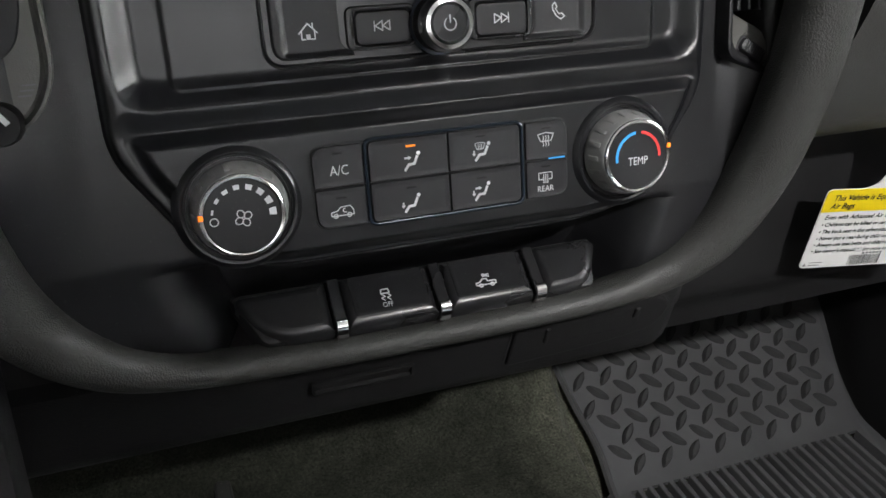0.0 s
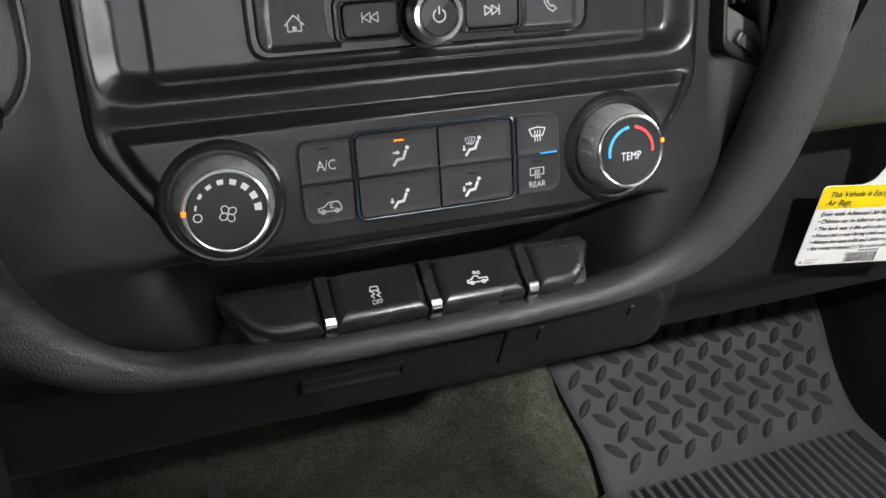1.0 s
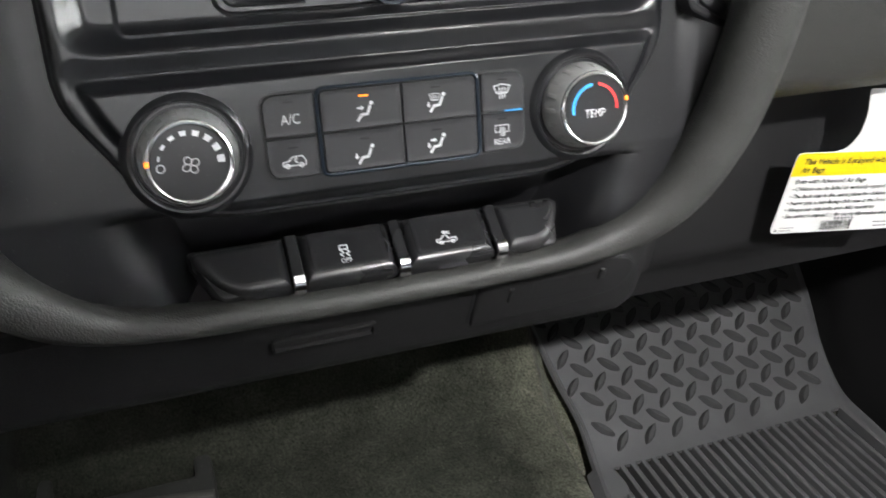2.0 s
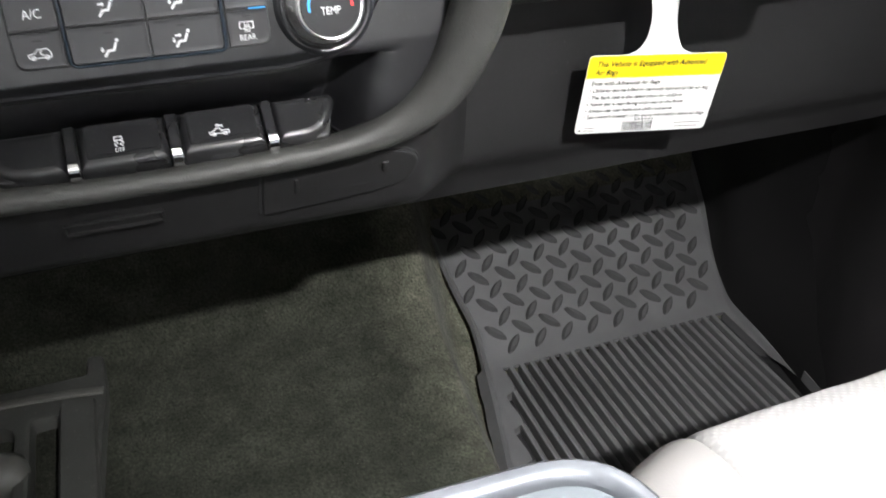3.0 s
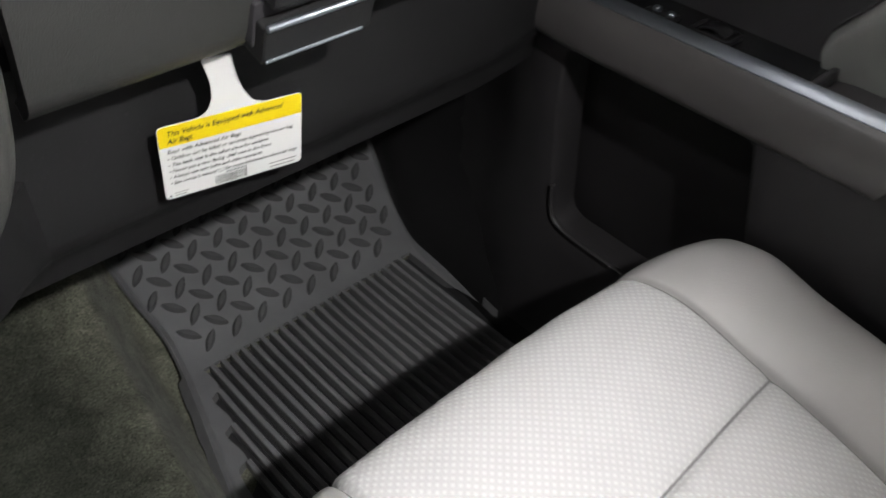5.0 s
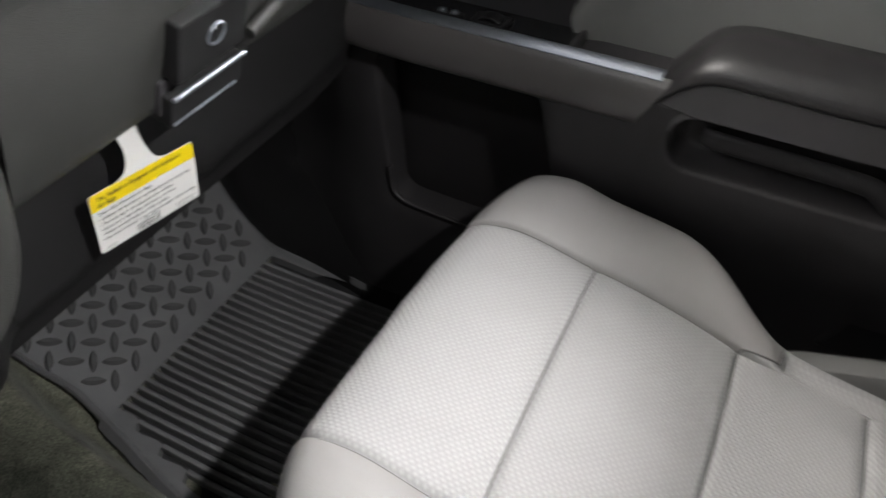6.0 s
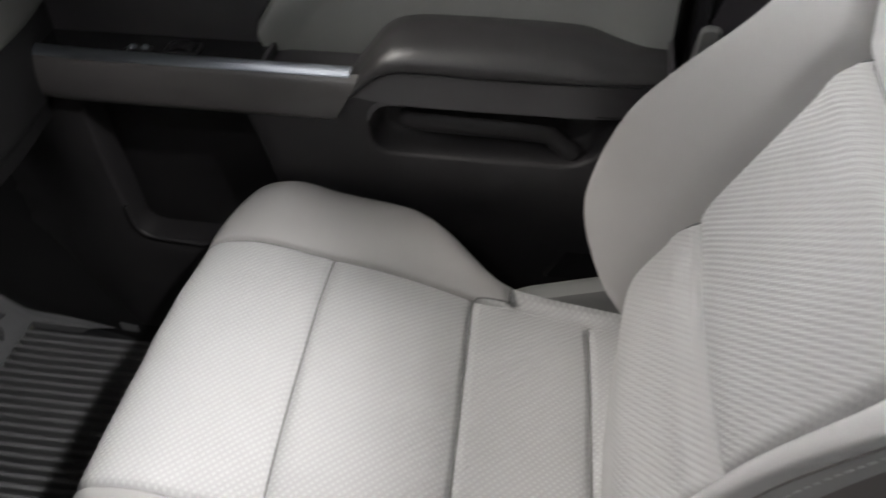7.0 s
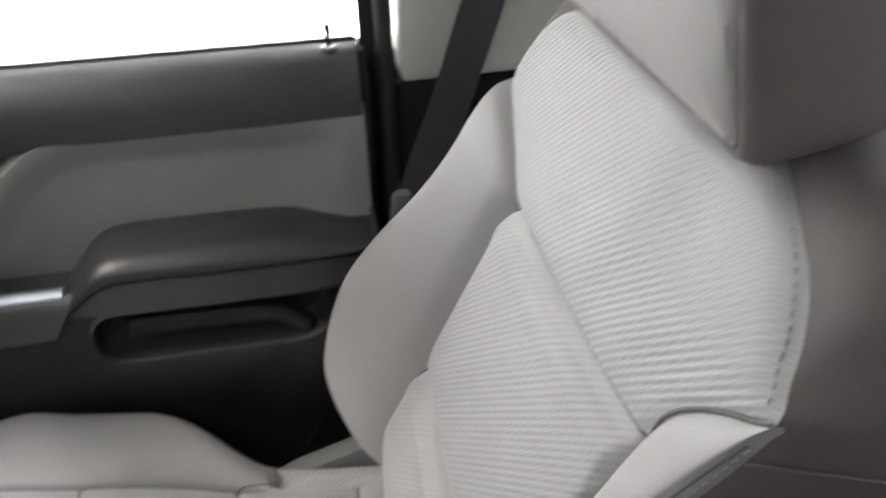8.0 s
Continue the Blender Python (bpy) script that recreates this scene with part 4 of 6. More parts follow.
temp, MT = rotary(0.0868, 0.0015, "grey rotary temperature knob")
part("cold_arc", fill([arc_band((0, 0), 0.0112, 0.0127, 97, 190, 16)], MT, WC), BLUEMARK, temp, "blue cold arc")
part("hot_arc", fill([arc_band((0, 0), 0.0112, 0.0127, 82, -5, 16)], MT, WC), REDMARK, temp, "red hot arc")
part("lettering", writing("TEMP", 0.0058, MT, 0.0, -0.0025, WC, wide=0.8), WHITEMARK, temp, "white letters TEMP")
part("pointer", box((0.0172, 0.0036, 0.0236), (0.0020, 0.0022, 0.0014), 0.0004, MT), AMBER, temp, "amber pointer")


# ---------------------------------------------------------------- key bank under the climate panel
bank = thing("key_bank", (0, 0.02, 0.56), "row of four black rocker keys divided by chrome tabs", "switch bank")
KB = Matrix(((1, 0, 0, 0), (0, 0.845, -0.534, 0.0035), (0, 0.534, 0.845, 0.5765), (0, 0, 0, 1)))
part("bed", slab(round_poly([(-0.090, -0.002), (0.088, -0.002), (0.096, 0.027), (-0.104, 0.027)], 0.004, 4), -0.02, -0.0055, KB, 0.002), PIT, bank)
edges_u = [-0.0525, 0.0012, 0.0545]
BV = [(0, -0.013), (0, -0.0060), (0.0005, -0.0032), (0.0016, -0.0012), (0.0032, -0.0003), (0.0052, 0.0)]
keys = []
for poly, rad in (([(-0.086, -0.003), (-0.0560, -0.003), (-0.0560, 0.0245), (-0.104, 0.0245)], [0.014, 0.001, 0.001, 0.008]),
                  ([(-0.0490, -0.003), (-0.0023, -0.003), (-0.0023, 0.0245), (-0.0490, 0.0245)], 0.001),
                  ([(0.0047, -0.003), (0.0510, -0.003), (0.0510, 0.0245), (0.0047, 0.0245)], 0.001),
                  ([(0.0580, -0.003), (0.084, -0.003), (0.098, 0.0245), (0.0580, 0.0245)], [0.001, 0.014, 0.008, 0.001])):
    keys.append(part("key", stack(round_poly(poly, rad, 5), BV, KB), KEYTOP, bank, "black rocker key"))
for k in (1, 2):
    u0, u1 = (-0.0490, -0.0023) if k == 1 else (0.0047, 0.0510)
    part("inset_face", stack(rrect(u0 + 0.004, u1 - 0.004, 0.002, 0.0235, 0.002), [(0, -0.0002), (0.0, 0.0003), (0.0008, 0.0005), (0.0025, 0.0002)], KB), PIANO, keys[k], "slightly raised gloss face")
for u in edges_u:
    part("divider", box((u, 0.012, -0.0034), (0.0062, 0.026, 0.006), 0.001, KB), KEYTOP, bank)
    path = [KB @ Vector((u, v, w)) for v, w in ((0.0012, 0.0004), (-0.0004, 0.0006), (-0.0024, -0.0006), (-0.0038, -0.0030), (-0.0043, -0.0060), (-0.0043, -0.0082))]
    part("chrome_tab", sweep(path, [(-0.0029, 0.0006), (-0.0026, 0.0010), (0.0026, 0.0010), (0.0029, 0.0006), (0.0029, -0.001), (-0.0029, -0.001)], (0, -1, 0.6)), CHROME, bank, "bright chrome tab")
tu, tv = -0.0279, 0.0105
bm = stroke([[(tu - 0.0022, tv + 0.0012), (tu - 0.0018, tv + 0.0034), (tu + 0.0018, tv + 0.0034), (tu + 0.0022, tv + 0.0012), (tu - 0.0022, tv + 0.0012)], [(tu - 0.0018, tv + 0.0008), (tu - 0.0003, tv - 0.0006), (tu - 0.0022, tv - 0.0014), (tu - 0.0008, tv - 0.0028)], [(tu + 0.0012, tv + 0.0008), (tu + 0.0027, tv - 0.0006), (tu + 0.0008, tv - 0.0014), (tu + 0.0022, tv - 0.0028)]], 0.0006, KB, 0.0005)
part("icon", bm, WHITEMARK, keys[1])
part("lettering", writing("OFF", 0.0037, KB, tu + 0.0002, tv - 0.0052, 0.0006, wide=0.85), WHITEMARK, keys[1], "white letters OFF")
tu, tv = 0.0257, 0.0080
bm = stroke([[(tu - 0.0052, tv - 0.0014), (tu - 0.0054, tv + 0.0000), (tu - 0.0030, tv + 0.0004), (tu - 0.0016, tv + 0.0020), (tu + 0.0008, tv + 0.0020), (tu + 0.0010, tv + 0.0004), (tu + 0.0054, tv + 0.0004), (tu + 0.0054, tv - 0.0014), (tu - 0.0052, tv - 0.0014)], arc((tu - 0.0030, tv - 0.0016), 0.0009, 0, 360, 10), arc((tu + 0.0032, tv - 0.0016), 0.0009, 0, 360, 10), arc((tu - 0.0004, tv + 0.0040), 0.0007, 0, 360, 8), [(tu + 0.001, tv + 0.004), (tu + 0.0024, tv + 0.0044)], [(tu + 0.001, tv + 0.0034), (tu + 0.0024, tv + 0.0030)]], 0.0006, KB, 0.0005)
part("icon", bm, WHITEMARK, keys[2])
part("slit", stroke([[(0.020, -0.0055), (0.034, -0.0055), (0.034, -0.0070), (0.020, -0.0070), (0.020, -0.0055)]], 0.0003, Matrix(((1, 0, 0, 0), (0, 0, -1, 0.0015), (0, 1, 0, 0.5765), (0, 0, 0, 1)))), GREYINK, keys[2])


# ---------------------------------------------------------------- floor mat
mat = thing("floor_mat", (0.55, 0.25, -0.012), "black rubber floor mat with tread lugs and long ribs", "floor mat")
CREASE, SLOPE = 0.352, math.radians(26)


def mat_top(x, y):
    """Height of the mat: flat under the feet, rising towards the firewall."""
    t = y - CREASE
    z = 0.0 if t < -0.02 else math.tan(SLOPE) * (t + 0.02) ** 2 / 0.08 if t < 0.02 else math.tan(SLOPE) * t
    return z


def mat_left(y):
    return table(y, [(-0.05, 0.270), (0.12, 0.303), (0.16, 0.312), (0.30, 0.347), (0.36, 0.360), (0.40, 0.363), (0.455, 0.356), (0.52, 0.351), (0.62, 0.345)])


def mat_right(y):
    return table(y, [(-0.05, 0.730), (0.14, 0.752), (0.25, 0.768), (0.33, 0.776), (0.38, 0.788), (0.445, 0.804), (0.515, 0.828), (0.62, 0.86)])


def mat_at(a, y, lift=0.0):
    l, r = mat_left(y), mat_right(y)
    x = l + (r - l) * a
    lip = 0.009 * (1 - ease(min(a, 1 - a) * (r - l) / 0.010))
    return Vector((x, y, mat_top(x, y) + lift + lip))


SLOT0, PITCH, NSLOT = 0.3880, 0.0162, 23
part("sheet", thick(grid(lambda a, b: mat_at(a, b), [0, 0.006, 0.012, 0.018, 0.024] + lin(0.05, 0.95, 24) + [0.976, 0.982, 0.988, 0.994, 1], lin(0.3345, 0.62, 36)), -0.006), RUBBER, mat, "rubber sheet")
# Bed coloured black: the shade between the ribs is put into the colour.
part("rib_bed", thick(grid(lambda a, b: mat_at(a, b, -0.015), [0, 0.01, 0.02, 0.03] + lin(0.05, 0.95, 12) + [0.97, 0.98, 0.99, 1], lin(-0.10, 0.336, 20)), -0.004), PIT, mat, "groove bed coloured black for the shade between ribs")
# frame at each side of the ribs
for side in (0, 1):
    def strip(a, y, side=side):
        l = mat_left(y) if side == 0 else SLOT0 + PITCH * (NSLOT - 0.5) + 0.004
        r = table(y, [(-0.1, 0.322), (0.10, 0.326), (0.166, 0.3345), (0.172, 0.3505), (0.226, 0.3505), (0.232, 0.3667), (0.286, 0.3667), (0.292, 0.3830), (0.34, 0.3830)]) if side == 0 else mat_right(y)
        x = l + (r - l) * a
        e = (a if side == 0 else 1 - a) * abs(r - l)
        return Vector((x, y, 0.009 * (1 - ease(e / 0.010))))
    part("side_band", thick(grid(strip, lin(0, 1, 9), lin(-0.10, 0.335, 60)), -0.017), RUBBER, mat)


def rib_mesh(x, y1):
    sec = [(-0.0038, -0.018), (-0.0036, -0.0012), (-0.0026, 0.0), (0.0026, 0.0), (0.0036, -0.0012), (0.0038, -0.018)]
    return sweep([(x + 0.012 * ((y1 - y) / 0.4) ** 2, y, 0.0) for y in lin(-0.10, y1, 10)], sec, (0, 0, 1))


for k in range(-3, NSLOT - 1):
    start = 0.335 if k >= 0 else (0.290, 0.230, 0.170)[-k - 1]
    part("rib", rib_mesh(SLOT0 + PITCH * (k + 0.5) - (0.0 if k >= 0 else 0.001 * k), start + 0.0004), RUBBER, mat)

lug = bmesh.new()
prof = [(-1.0, 0.02), (-0.8, 0.42), (-0.45, 0.82), (0, 1.0), (0.45, 0.82), (0.8, 0.42), (1.0, 0.02)]
ring = [(0.0182 * a, 0.0064 * b) for a, b in prof] + [(0.0182 * a, -0.0064 * b) for a, b in prof[::-1]]
loft([[(x, y, -0.0005) for x, y in ring], [(x * 0.95, y * 0.90, 0.0052) for x, y in ring], [(x * 0.80, y * 0.45, 0.0092) for x, y in ring]], bm=lug)
lug_ob = part("tread_lug", lug, LUG, mat)
lug_mesh = lug_ob.data
first = True
LX, LS_ = 0.0433, 0.0450
for j in range(7):
    for i in range(13):
        for tw in (0, 1):
            s = 0.0177 + LS_ * (j + 0.5 * tw)
            x = 0.3359 + LX * (i + 0.5 * tw) + 0.06 * (s - 0.15)
            y = CREASE + s * math.cos(SLOPE)
            if x < mat_left(y) + 0.012 or x > mat_right(y) - 0.030 or y > 0.60:
                continue
            m = Matrix.Translation((x, y, mat_top(x, y))) @ Matrix.Rotation(SLOPE, 4, "X") @ Matrix.Rotation(radians(45 if tw == 0 else -45), 4, "Z")
            if first:
                ob, first = lug_ob, False
            else:
                ob = link_under(new("tread_lug", lug_mesh), mat)
            ob.matrix_basis = m

# ---------------------------------------------------------------- kick panel beside the mat
def kick(a, b):
    """From the mat's edge up to the door line, with a swelling over the wheel arch."""
    y = 0.66 - 0.60 * a
    foot = mat_right(y) + 0.003
    top = 0.815
    bulge = -0.014 * math.exp(-((y - 0.40) / 0.06) ** 2) * math.exp(-((b - 0.16) / 0.14) ** 2)
    x = foot + (top - foot) * ease(b / 0.35) + bulge
    z0 = mat_top(foot, y) - 0.006
    return Vector((x, y, z0 + (0.56 - z0) * b))


tagged(part("trim", thick(grid(kick, lin(0, 1, 40), lin(0, 1, 40)), 0.004), LOWER, None, "", 80), "black plastic kick panel between floor mat and door", "trim", kind="structure")

# ---------------------------------------------------------------- hanging card
tag = thing("hang_tag", (0.342, 0.055, 0.508), "white and yellow printed air bag hang tag on the dashboard edge", "tag")
tu_ = Vector((0.107, -0.0165, -0.004)).normalized()
tv_ = Vector((0.0, -0.120, 0.99)).normalized()
tw_ = tu_.cross(tv_).normalized()
if tw_.y > 0:
    tw_ = -tw_
tv_ = tw_.cross(tu_)
TAG = Matrix((tu_, tv_, tw_)).transposed().to_4x4()
TAG.translation = Vector((0.2885, 0.0640, 0.5105))
TW, TH = 0.1075, 0.0655
neck = [(0.0, 0.0), (TW, 0.0), (TW, TH)] + [(0.078, TH), (0.0695, TH + 0.004), (0.0635, TH + 0.014), (0.0590, TH + 0.028), (0.0560, TH + 0.046), (0.0350, TH + 0.046), (0.0400, TH + 0.028), (0.0405, TH + 0.014), (0.0365, TH + 0.004), (0.029, TH)] + [(0.0, TH)]
card = part("card", slab(round_poly(neck, [0.004, 0.004, 0.004] + [0.003] * 10 + [0.004], 3), 0.0, 0.0006, TAG, 0.0001), PAPER, tag, "white card")
part("yellow_band", slab(round_poly([(0.0003, 0.0475), (TW - 0.0003, 0.0475), (TW - 0.0003, TH - 0.0003), (0.0003, TH - 0.0003)], [0, 0, 0.004, 0.004], 4), 0.0004, 0.0008, TAG, 0.0001), YELLOW, card, "yellow heading band")
for txt, v, size in (("This Vehicle is Equipped with Advanced", 0.0588, 0.0062), ("Air Bags", 0.0523, 0.0062)):
    part("lettering", writing(txt, size, TAG, 0.0060, v, 0.0012, "LEFT", 0.25, 0.86, 0.016), INK, card)
for txt, v, u, size, wd in (("Even with Advanced Air Bags", 0.0432, 0.0050, 0.0050, 0.90), ("\u2022 Children can be killed or seriously injured by the air bag", 0.0372, 0.0045, 0.0046, 0.87), ("\u2022 The back seat is the safest place for children", 0.0313, 0.0045, 0.0046, 0.87), ("\u2022 Never put a rear-facing child seat in the front", 0.0257, 0.0045, 0.0046, 0.87), ("\u2022 Always use seat belts and child restraints", 0.0202, 0.0045, 0.0046, 0.87), ("\u2022 See owner's manual      for more information about air bags", 0.0147, 0.0045, 0.0046, 0.845)):
    part("lettering", writing(txt, size, TAG, u, v, 0.0010, "LEFT", 0.20, wd * 1.02, 0.016), INK, card)
part("icon", stroke([[(0.0400, 0.0133), (0.0400, 0.0160), (0.0422, 0.0155), (0.0444, 0.0160), (0.0444, 0.0133), (0.0422, 0.0128), (0.0400, 0.0133)], [(0.0422, 0.0128), (0.0422, 0.0155)]], 0.0003, TAG, 0.0008), GREYINK, card)
random.seed(4)
u, bars = 0.0375, []
while u < 0.0625:
    wdt = random.choice((0.0003, 0.0005, 0.0008))
    bars.append([(u, 0.0015), (u + wdt, 0.0015), (u + wdt, 0.0098), (u, 0.0098)])
    u += wdt + random.choice((0.0004, 0.0006, 0.0008))
part("bar_code", fill(bars, TAG, 0.0008), INK, card, "block of fine black bars")
for i in range(6):
    part("small_print", fill([[(0.0465 + 0.0028 * i, 0.0106), (0.0483 + 0.0028 * i, 0.0106), (0.0483 + 0.0028 * i, 0.0122), (0.0465 + 0.0028 * i, 0.0122)]], TAG, 0.0008), GREYINK, card)
PALEINK = surface("pale_grey_print", (0.16, 0.16, 0.16), 0.6)
for quad in [[(0.080, 0.0062), (0.103, 0.0062), (0.103, 0.0072), (0.080, 0.0072)], [(0.081, 0.0028), (0.101, 0.0028), (0.101, 0.0038), (0.081, 0.0038)], [(0.0065, 0.0045), (0.017, 0.0045), (0.017, 0.0052), (0.0065, 0.0052)], [(0.0065, 0.0022), (0.0155, 0.0022), (0.0155, 0.0030), (0.0065, 0.0030)], [(0.0020, 0.0020), (0.0052, 0.0020), (0.0036, 0.0046)]]:
    part("small_print", fill([quad], TAG, 0.0008), PALEINK, card)

# ---------------------------------------------------------------- centre console
console = thing("center_console", (0.0, -0.40, 0.13), "grey centre console with a glossy rim round its blue-grey lid", "console")
CON = Matrix.Translation((0, 0, 0.494))
con_out = round_poly([(-0.172, -0.187), (-0.172, -0.70), (0.178, -0.70), (0.178, -0.197)], [0.05, 0.03, 0.03, 0.055], 10)
part("body", stack(con_out, [(0.03, -0.366), (0.02, -0.20), (0.006, -0.05), (0.003, -0.03)], CON), SHELL, console, "grey body")
part("rim", stack(con_out, [(0.003, -0.032), (0.0, -0.026), (0.0, -0.012), (0.002, -0.004), (0.006, 0.000), (0.011, -0.001), (0.0145, -0.005), (0.0150, -0.012)], CON), RIM, console, "glossy grey rim")
part("groove", stack(con_out, [(0.0145, -0.014), (0.0185, -0.012)], CON), VOID, console)
part("lid", stack(con_out, [(0.0175, -0.014), (0.0175, -0.005), (0.0190, -0.0025), (0.0225, -0.0015), (0.05, -0.001), (0.10, -0.001)], CON), TRAY, console, "blue-grey padded lid")

# storage tray on the tunnel
tray = thing("floor_tray", (-0.18, 0.30, 0.12), "dark grey plastic tray with cup wells on the carpeted tunnel", "tray")
SCUFF = surface("scuffed_dark_grey_plastic", (0.045, 0.046, 0.043), 0.55, vary=0.25, grain=700, bump=0.3, dust=0.3)
tray_out = round_poly([(-0.290, 0.09), (-0.131, 0.09), (-0.118, 0.26), (-0.112, 0.31), (-0.118, 0.44), (-0.290, 0.45)], [0.01, 0.01, 0.03, 0.02, 0.012, 0.01], 5)
part("base", plate(tray_out, [rrect(-0.275, -0.133, 0.345, 0.428, 0.006), rrect(-0.189, -0.163, 0.10, 0.290, 0.006), round_poly([(-0.270, 0.12), (-0.205, 0.12), (-0.205, 0.29), (-0.270, 0.29)], 0.02, 5)], 0.092, 0.146, Matrix(), 0.004), SCUFF, tray, "scuffed plastic frame")
part("floor_plate", slab(inset(tray_out, 0.006), 0.090, 0.100, Matrix(), 0.002), PIT, tray)
part("bin_floor", slab(rrect(-0.278, -0.130, 0.342, 0.431, 0.006), 0.100, 0.122, Matrix(), 0.002), VOID, tray, "dark square bin")
part("rim_bar", sweep(smooth_path([(-0.290, 0.322, 0.147), (-0.215, 0.322, 0.148), (-0.160, 0.317, 0.148), (-0.116, 0.312, 0.146)], 6), ring_section(0.0055, 0.0035, 10), (0, 0, 1)), CLUSTER, tray, "worn grey front lip")
part("block", stack(rrect(-0.160, -0.124, 0.10, 0.302, 0.008), [(0, 0.138), (0, 0.150), (0.002, 0.153), (0.006, 0.1535)], Matrix()), SCUFF, tray, "scuffed raised block")
cupm = Matrix.Translation((-0.212, 0.225, 0.128))
part("knob", lathe([(0.012, -0.03), (0.013, -0.006), (0.020, 0.002), (0.0235, 0.012), (0.0225, 0.022), (0.016, 0.030), (0.007, 0.0335), (0.0, 0.034)], 28, cupm, caps=False), CLUSTER, tray, "smooth grey round knob")
part("flap", stack(round_poly([(-0.125, 0.150), (-0.070, 0.128), (-0.078, 0.100), (-0.130, 0.115)], 0.004, 3), [(0, 0.128), (0, 0.134), (0.002, 0.136)], Matrix()), CLUSTER, tray, "small grey flap")

# ---------------------------------------------------------------- front passenger seat
seat = thing("front_seat", (0.44, -0.40, 0.0), "light grey cloth and vinyl front passenger seat", "car seat")
XC, HI = 0.440, 0.1565
PROFILE = smooth_path([(-0.135, 0.185), (-0.121, 0.250), (-0.1205, 0.320), (-0.126, 0.362), (-0.141, 0.390), (-0.168, 0.4035), (-0.215, 0.4065), (-0.289, 0.4000), (-0.37, 0.384), (-0.45, 0.362), (-0.52, 0.345), (-0.585, 0.334), (-0.65, 0.325)], 14)
PROFILE = [Vector((0, p.x, p.y)) if len(p) == 2 else p for p in PROFILE]
SEAMS = [-0.289, -0.450, -0.582]


def prof_at(k):
    i = min(int(k), len(PROFILE) - 2)
    return PROFILE[i].lerp(PROFILE[i + 1], k - i)


def prof_normal(k):
    a, b = prof_at(max(k - 0.6, 0)), prof_at(min(k + 0.6, len(PROFILE) - 1.001))
    d = (b - a).normalized()
    return Vector((0, d.z, -d.y))


def key_of_y(y):
    for i in range(60, len(PROFILE) - 1):
        if PROFILE[i].y >= y >= PROFILE[i + 1].y:
            return i + (PROFILE[i].y - y) / (PROFILE[i].y - PROFILE[i + 1].y)
    return len(PROFILE) - 1.001


BOL = [(0.0, -0.006, 0), (0.007, 0.010, 1), (0.024, 0.031, 1), (0.048, 0.043, 1), (0.074, 0.041, 1), (0.096, 0.022, 1), (0.108, -0.015, 0), (0.110, -0.07, 0), (0.106, -0.15, 0)]
BOLC = smooth_path([Vector(b) for b in BOL], 5)


def swell(y):
    return table(y, [(-0.62, -0.25), (-0.52, -0.25), (-0.496, -0.20), (-0.486, 0.04), (-0.47, 0.18), (-0.44, 0.40), (-0.40, 0.56), (-0.35, 0.57), (-0.29, 0.44), (-0.24, 0.34), (-0.20, 0.25), (-0.16, 0.18), (-0.135, 0.08), (-0.118, 0.03)])


def groove(y):
    g = 0.0
    for s in SEAMS:
        d = y - s
        g -= 0.0050 * math.exp(-(d / 0.0045) ** 2) + 0.0028 * math.exp(-(d / 0.020) ** 2)
    return g


def crease(x, y):
    return 0.0022 * noise.noise(Vector((x * 9, y * 7, 1.3))) + 0.0010 * noise.noise(Vector((x * 24, y * 20, 5)))


def cushion(u, k):
    """u in -1..1 the insert, beyond it the bolsters, up to 2 their lower edges."""
    skew = 3.0 * (1 - max(-1.0, min(1.0, u))) / 2 * ease((k - 60) / 25)
    row = prof_at(k)
    k = min(k + skew, len(PROFILE) - 1.001)
    p, n = prof_at(k), prof_normal(k)
    tuck = ease((p.y + 0.492) / 0.03)
    hi = HI + 0.004 * ease((p.z - 0.3) / 0.1) - 0.006 * ease((-0.25 - p.y) / 0.3)
    if abs(u) <= 1:
        h = 0.006 * (1 - u * u) + groove(row.y) * (1 if row.y < -0.2 else 0.0) * (0.35 + 0.65 * ease((1 - abs(u)) / 0.10)) - 0.0065 * tuck * math.exp(-((1 - abs(u)) * hi / 0.004) ** 2)
        x = XC + hi * u
        return Vector((x, p.y, p.z - 0.011 * abs(u) ** 4 * ease((-0.19 - p.y) / 0.09))) + n * (h + crease(x, p.y))
    a = min(abs(u) - 1, 0.9999) * (len(BOLC) - 1)
    c = BOLC[int(a)].lerp(BOLC[min(int(a) + 1, len(BOLC) - 1)], a - int(a))
    s = swell(p.y)
    dh = c.y * (s if c.y > 0 else tuck if c.x < 0.02 else 1.0)
    dx = c.x * (0.30 + 0.70 * ease((p.y + 0.50) / 0.15))
    base = Vector((XC + math.copysign(hi + dx, u), p.y, p.z - 0.011 * ease((-0.19 - p.y) / 0.09)))
    drop = min(dh, 0.0)
    out = base + n * (dh if c.y > 0 else 0.0) + Vector((0, 0, drop if c.y <= 0 else 0.0))
    out.z = max(out.z, 0.12)
    if u < 0:
        out.x += 0.020 * ease((abs(u) - 1.0) / 0.9)
    out.y -= (0.046 if u < 0 else 0.030) * ease((abs(u) - 1.12) / 0.75) * ease((p.y + 0.30) / 0.14)
    return out + n * (0.6 * crease(out.x, out.y))


def dense(a, b, n, at):
    """n steps from a to b with further ones close to the places in at."""
    r = set(lin(a, b, n))
    for s in at:
        for d in (-0.02, -0.014, -0.010, -0.007, -0.0045, -0.002, 0, 0.002, 0.0045, 0.007, 0.010, 0.014, 0.02):
            if a <= s + d <= b:
                r.add(s + d)
    return sorted(r)


